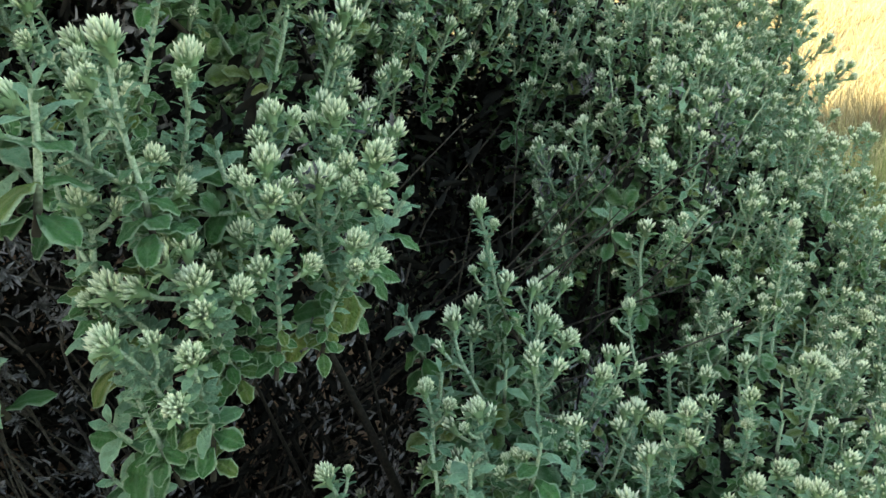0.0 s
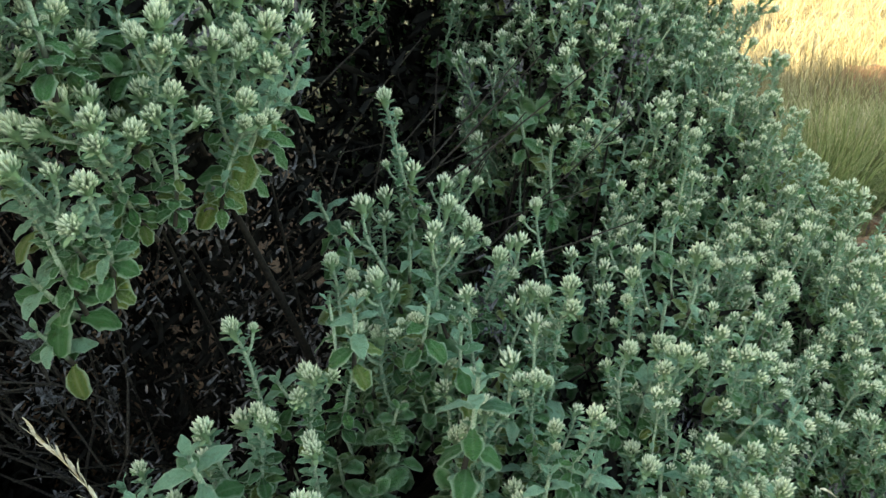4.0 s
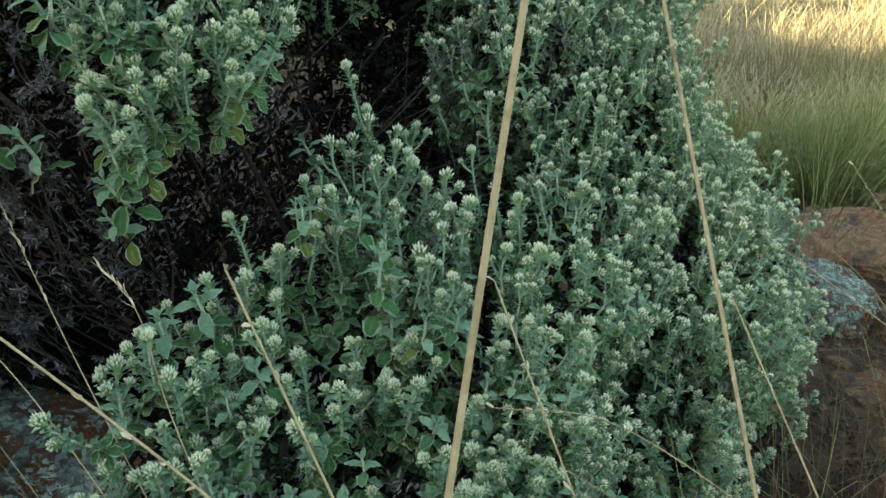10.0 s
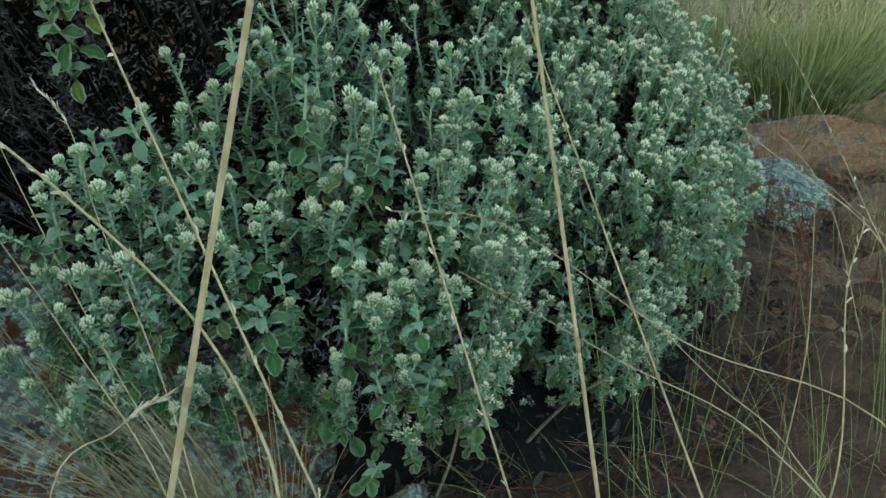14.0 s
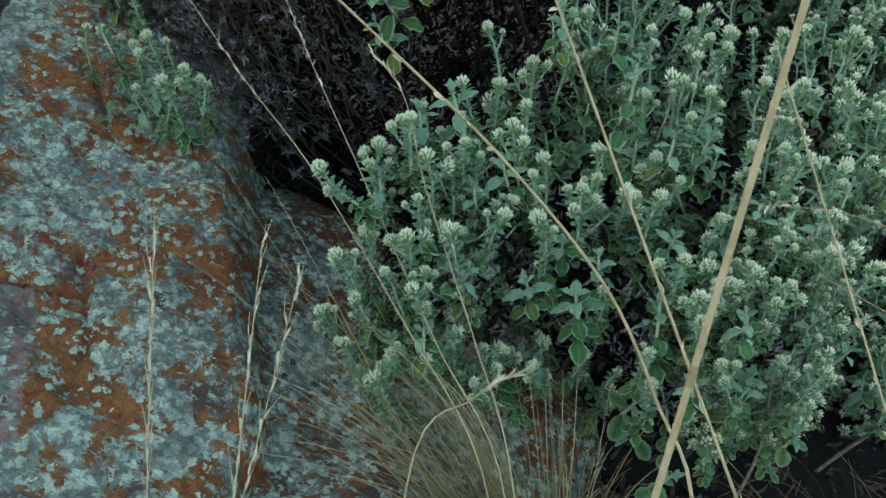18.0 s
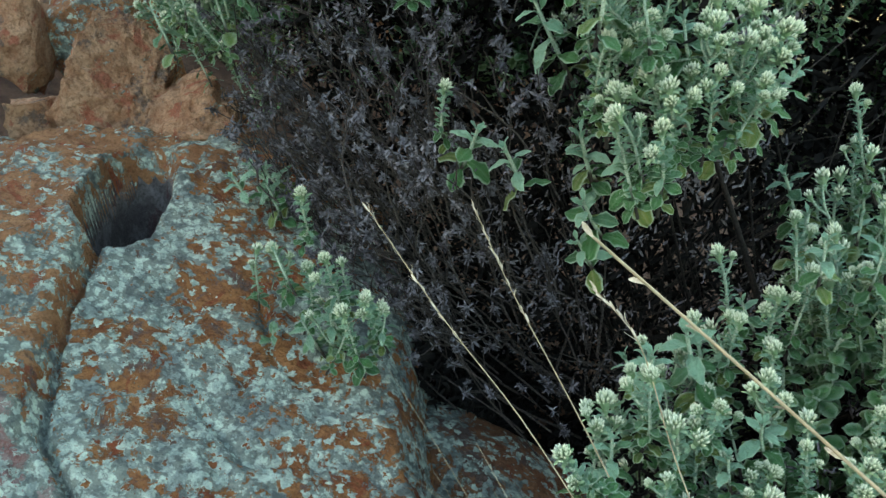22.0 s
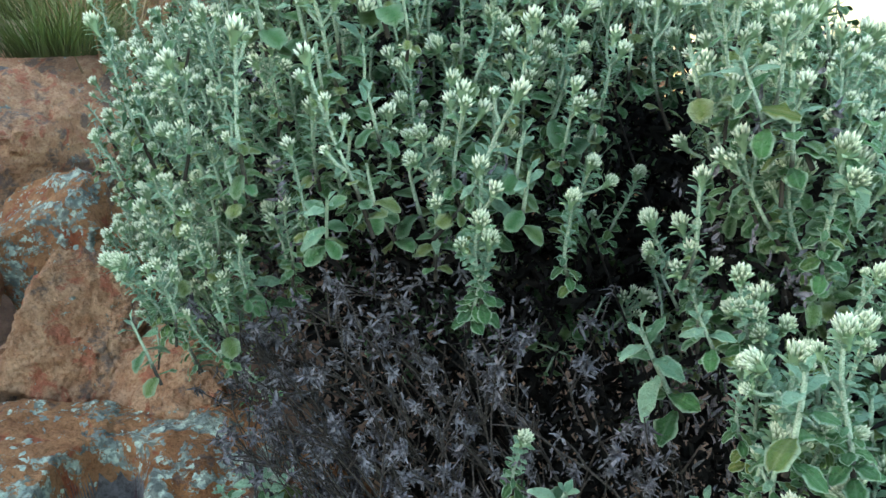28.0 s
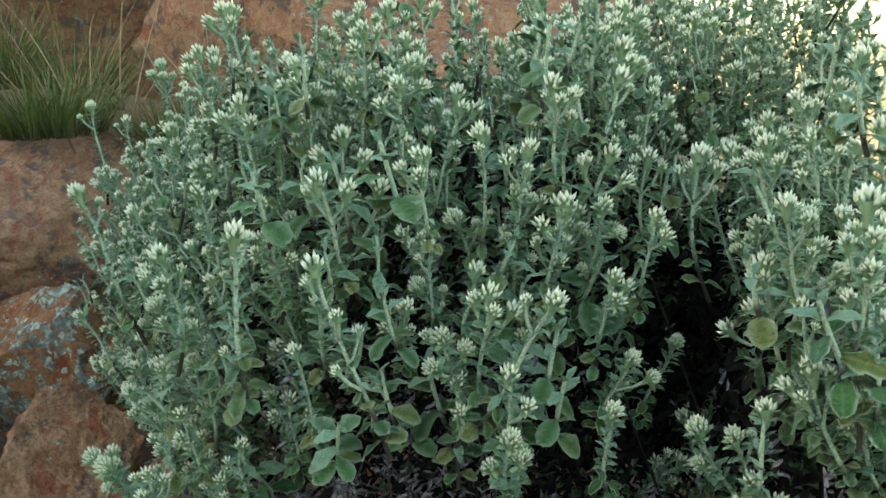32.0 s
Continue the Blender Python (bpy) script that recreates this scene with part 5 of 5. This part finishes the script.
# the dry field
g = np.random.default_rng(5)
TUFTS = [joined([blade((0.06 * g.normal(), 0.06 * g.normal(), -0.02), (0.5 * math.cos(b), 0.5 * math.sin(b), 1), g.uniform(0.25, 0.6), 0.4, 0.012, 9 * k + int(b), 3)
                 for b in g.uniform(0, 6.28, 6)]) for k in range(14)]
tufts = []
for k in range(5600):
    d = 4.5 + 34 * g.random() ** 1.8
    a = radians(g.uniform(-16, 48))
    x, y = d * math.sin(a), d * math.cos(a)
    tufts.append(moved(TUFTS[k % 14], shift(*on_ground(x, y)) @ turn("z", g.uniform(0, 6)) @ sized(1 + 0.02 * d)))
tagged(new("field_grass", piece_mesh("field_grass", joined(tufts), GOLD)), "sunlit golden dry grass of the field", "grass", kind="stuff")


# ---------------------------------------------------------------- single stalks
def stalk(points, r0, r1, label, spikelets=0, awn=0.0, n=16, seed=1):
    g = np.random.default_rng(seed)
    top = thing("grass_stalk", label, "grass stalk", "tall stalks")
    top.location = points[0]
    P = spline(points, n) - np.array(points[0])
    part("culm", piece_mesh("culm", tube(P, np.linspace(r0, r1, n), 8), STRAW), top)
    for u in (0.28, 0.55, 0.80) if not spikelets else ():
        i = int(u * (n - 1))
        r = r0 + (r1 - r0) * u
        d = (P[i + 1] - P[i]) / np.linalg.norm(P[i + 1] - P[i])
        part("node", piece_mesh("node", tube([P[i] + d * k for k in (-0.006, -0.002, 0.002, 0.006)], (1.02 * r, 1.22 * r, 1.22 * r, 1.02 * r), 8), JOINT), top, None, "darker swollen joint")
    if spikelets:
        L = spline(points, 60) - np.array(points[0])
        for k in range(spikelets):
            i = 59 - int(k * 1.4) if awn else 59 - int(k * 2.4)
            if i < 2:
                break
            d = L[i] - L[i - 1]
            w = d / np.linalg.norm(d) + g.normal(size=3) * (0.15 if awn else 0.45)
            s = leaf(0.018 if awn else 0.011, 0.0032 if awn else 0.0036, 0.8, 0.1, 0.5, seed + k, 4)
            m = aimed(L[i], w, g.uniform(0, 6.28)) @ turn("x", math.pi / 2)
            out = [moved(s, m)]
            if awn:
                e = L[i] + awn * w / np.linalg.norm(w) + g.normal(size=3) * 0.003
                out.append(tube([L[i], 0.5 * (L[i] + e) + g.normal(size=3) * 0.001, e], (0.0005, 0.0004, 0.0002), 3))
            part("spikelet", piece_mesh("spikelet", joined(out), AWN), top)
    return top


def straight(p, q, z0, z1, sag=0.0):
    p, q = np.array(p), np.array(q)
    pts = []
    for z in np.linspace(z0, z1, 4):
        pts.append(p + (q - p) * (z - p[2]) / (q[2] - p[2]) + np.array((0, 0, 0)))
    pts[1] = pts[1] + (sag, 0, 0)
    return [tuple(v) for v in pts]


stalk(straight((0.194, -0.566, 0.2), (0.276, -0.209, 0.9), 0.0, 1.55), 0.0023, 0.0018, "thick straw-coloured dry grass stalk standing before the shrub")
stalk(straight((0.640, -0.418, 0.2), (0.467, -0.007, 0.9), 0.0, 1.45), 0.0020, 0.0013, "straw-coloured dry grass stalk standing before the shrub", n=18)
stalk(straight((0.863, -0.516, 0.2), (0.493, -0.096, 0.9), 0.0, 1.0), 0.0019, 0.0005, "thin straw-coloured stalk leaning towards the shrub")
stalk(straight((0.615, -0.424, 0.2), (0.161, -0.029, 0.9), 0.0, 0.975), 0.0017, 0.0009, "thin straw-coloured stalk with a ragged tip", 10, seed=3)
stalk([(0.33, -0.30, 0.03), (0.31, -0.24, 0.40), (0.289, -0.170, 0.640), (0.250, -0.110, 0.690), (0.200, -0.088, 0.768), (0.117, -0.073, 0.848), (0.024, -0.052, 0.912), (-0.11, -0.024, 1.0)],
      0.0016, 0.0009, "dry grass stalk bent over towards the rock", 8, n=34, seed=4)
stalk(straight((0.685, -0.456, 0.2), (0.272, 0.27, 0.9), 0.0, 0.86), 0.0014, 0.0009, "slender pale stalk with a few white spikelets", 9, seed=5)
stalk(straight((0.032, -0.564, 0.2), (-0.148, -0.038, 0.6), 0.08, 0.66), 0.0011, 0.0006, "fine grass culm with a long-awned seed head before the rock", 26, 0.042, seed=6)
stalk(straight((-0.142, -0.346, 0.2), (-0.189, -0.147, 0.6), 0.06, 0.72), 0.0011, 0.0006, "fine grass culm with a long-awned seed head before the rock", 30, 0.046, seed=7)
stalk(straight((-0.102, -0.417, 0.2), (-0.155, 0.074, 0.6), 0.06, 0.60), 0.0010, 0.0005, "fine grass culm with a long-awned seed head before the rock", 14, 0.034, seed=8)

# pale culms standing in the thin grass beside the shrub
g = np.random.default_rng(33)
for k in range(16):
    x, y = g.uniform(1.15, 1.85), g.uniform(0.5, 1.7)
    foot = np.array(on_ground(x, y))
    tip = foot + (g.uniform(-0.45, 0.1), g.uniform(-0.05, 0.35), g.uniform(0.55, 0.95))
    mid = 0.5 * (foot + tip) + (0.05, -0.02, 0.08)
    stalk([tuple(foot), tuple(mid), tuple(tip)], 0.0014, 0.0005, "pale dry grass culm on red soil beside the shrub", (0, 7, 0, 12)[k % 4], n=12, seed=40 + k)

# fine culms that cross before the soil and the shrub
FINE = "fine pale grass culm bending across the shrub"
stalk([(1.02, 0.05, 0.02), (0.95, 0.12, 0.45), (0.87, 0.24, 0.676), (0.763, 0.429, 0.724), (0.604, 0.60, 0.795)], 0.0011, 0.0005, FINE, 3, n=26, seed=11)
stalk([(0.98, -0.25, 0.02), (0.90, -0.10, 0.45), (0.789, -0.008, 0.647), (0.63, 0.117, 0.634), (0.436, 0.238, 0.689), (0.299, 0.277, 0.675)], 0.0011, 0.0005, FINE, 4, n=30, seed=12)
stalk([(0.92, -0.25, 0.02), (0.80, -0.12, 0.50), (0.686, -0.018, 0.626), (0.564, 0.112, 0.609), (0.385, 0.25, 0.615)], 0.0010, 0.0005, FINE, 0, n=26, seed=13)
stalk([(0.92, -0.05, 0.02), (0.83, 0.0, 0.42), (0.745, 0.068, 0.545), (0.688, 0.162, 0.548), (0.628, 0.253, 0.561)], 0.0010, 0.0005, FINE, 0, n=26, seed=14)
stalk([(1.06, 0.30, 0.02), (1.0, 0.36, 0.35), (0.973, 0.421, 0.536), (0.949, 0.535, 0.606), (0.902, 0.711, 0.702), (0.846, 0.811, 0.789)], 0.0011, 0.0006, "pale grass culm with drooping white spikelets", 12, n=28, seed=15)
stalk([(0.80, -0.02, 0.02), (0.79, 0.04, 0.40), (0.788, 0.059, 0.559), (0.808, 0.196, 0.659), (0.819, 0.231, 0.725)], 0.0013, 0.0007, "wiry bleached grass culm with a ragged tip", 10, n=24, seed=16)
stalk([(0.94, 0.50, 0.02), (0.937, 0.535, 0.299), (0.943, 0.598, 0.391), (0.938, 0.684, 0.535)], 0.0013, 0.0007, FINE, 0, n=16, seed=17)
stalk([(0.12, 0.02, 0.06), (0.07, 0.059, 0.385), (-0.078, 0.179, 0.491), (-0.258, 0.304, 0.614), (-0.401, 0.385, 0.696), (-0.538, 0.455, 0.80)], 0.0011, 0.0006, "long fine culm with a pale seed head leaning over the rock", 12, 0.02, n=30, seed=18)
stalk([(0.13, 0.03, 0.06), (0.089, 0.065, 0.386), (-0.033, 0.178, 0.468), (-0.202, 0.332, 0.614), (-0.343, 0.48, 0.697), (-0.435, 0.574, 0.774)], 0.0011, 0.0006, "long fine culm with a pale seed head leaning over the rock", 12, 0.02, n=30, seed=19)
stalk([(0.14, 0.03, 0.06), (0.101, 0.068, 0.387), (0.014, 0.193, 0.47), (-0.095, 0.312, 0.607), (-0.157, 0.392, 0.701), (-0.221, 0.438, 0.74)], 0.0011, 0.0006, "long fine culm with a pale seed head leaning over the rock", 9, 0.02, n=28, seed=20)
stalk([(0.03, -0.16, 0.10), (0.048, -0.108, 0.543), (0.083, -0.03, 0.58), (0.118, -0.004, 0.601)], 0.0010, 0.0006, "short culm with a pale feathery head", 14, 0.02, n=20, seed=21)
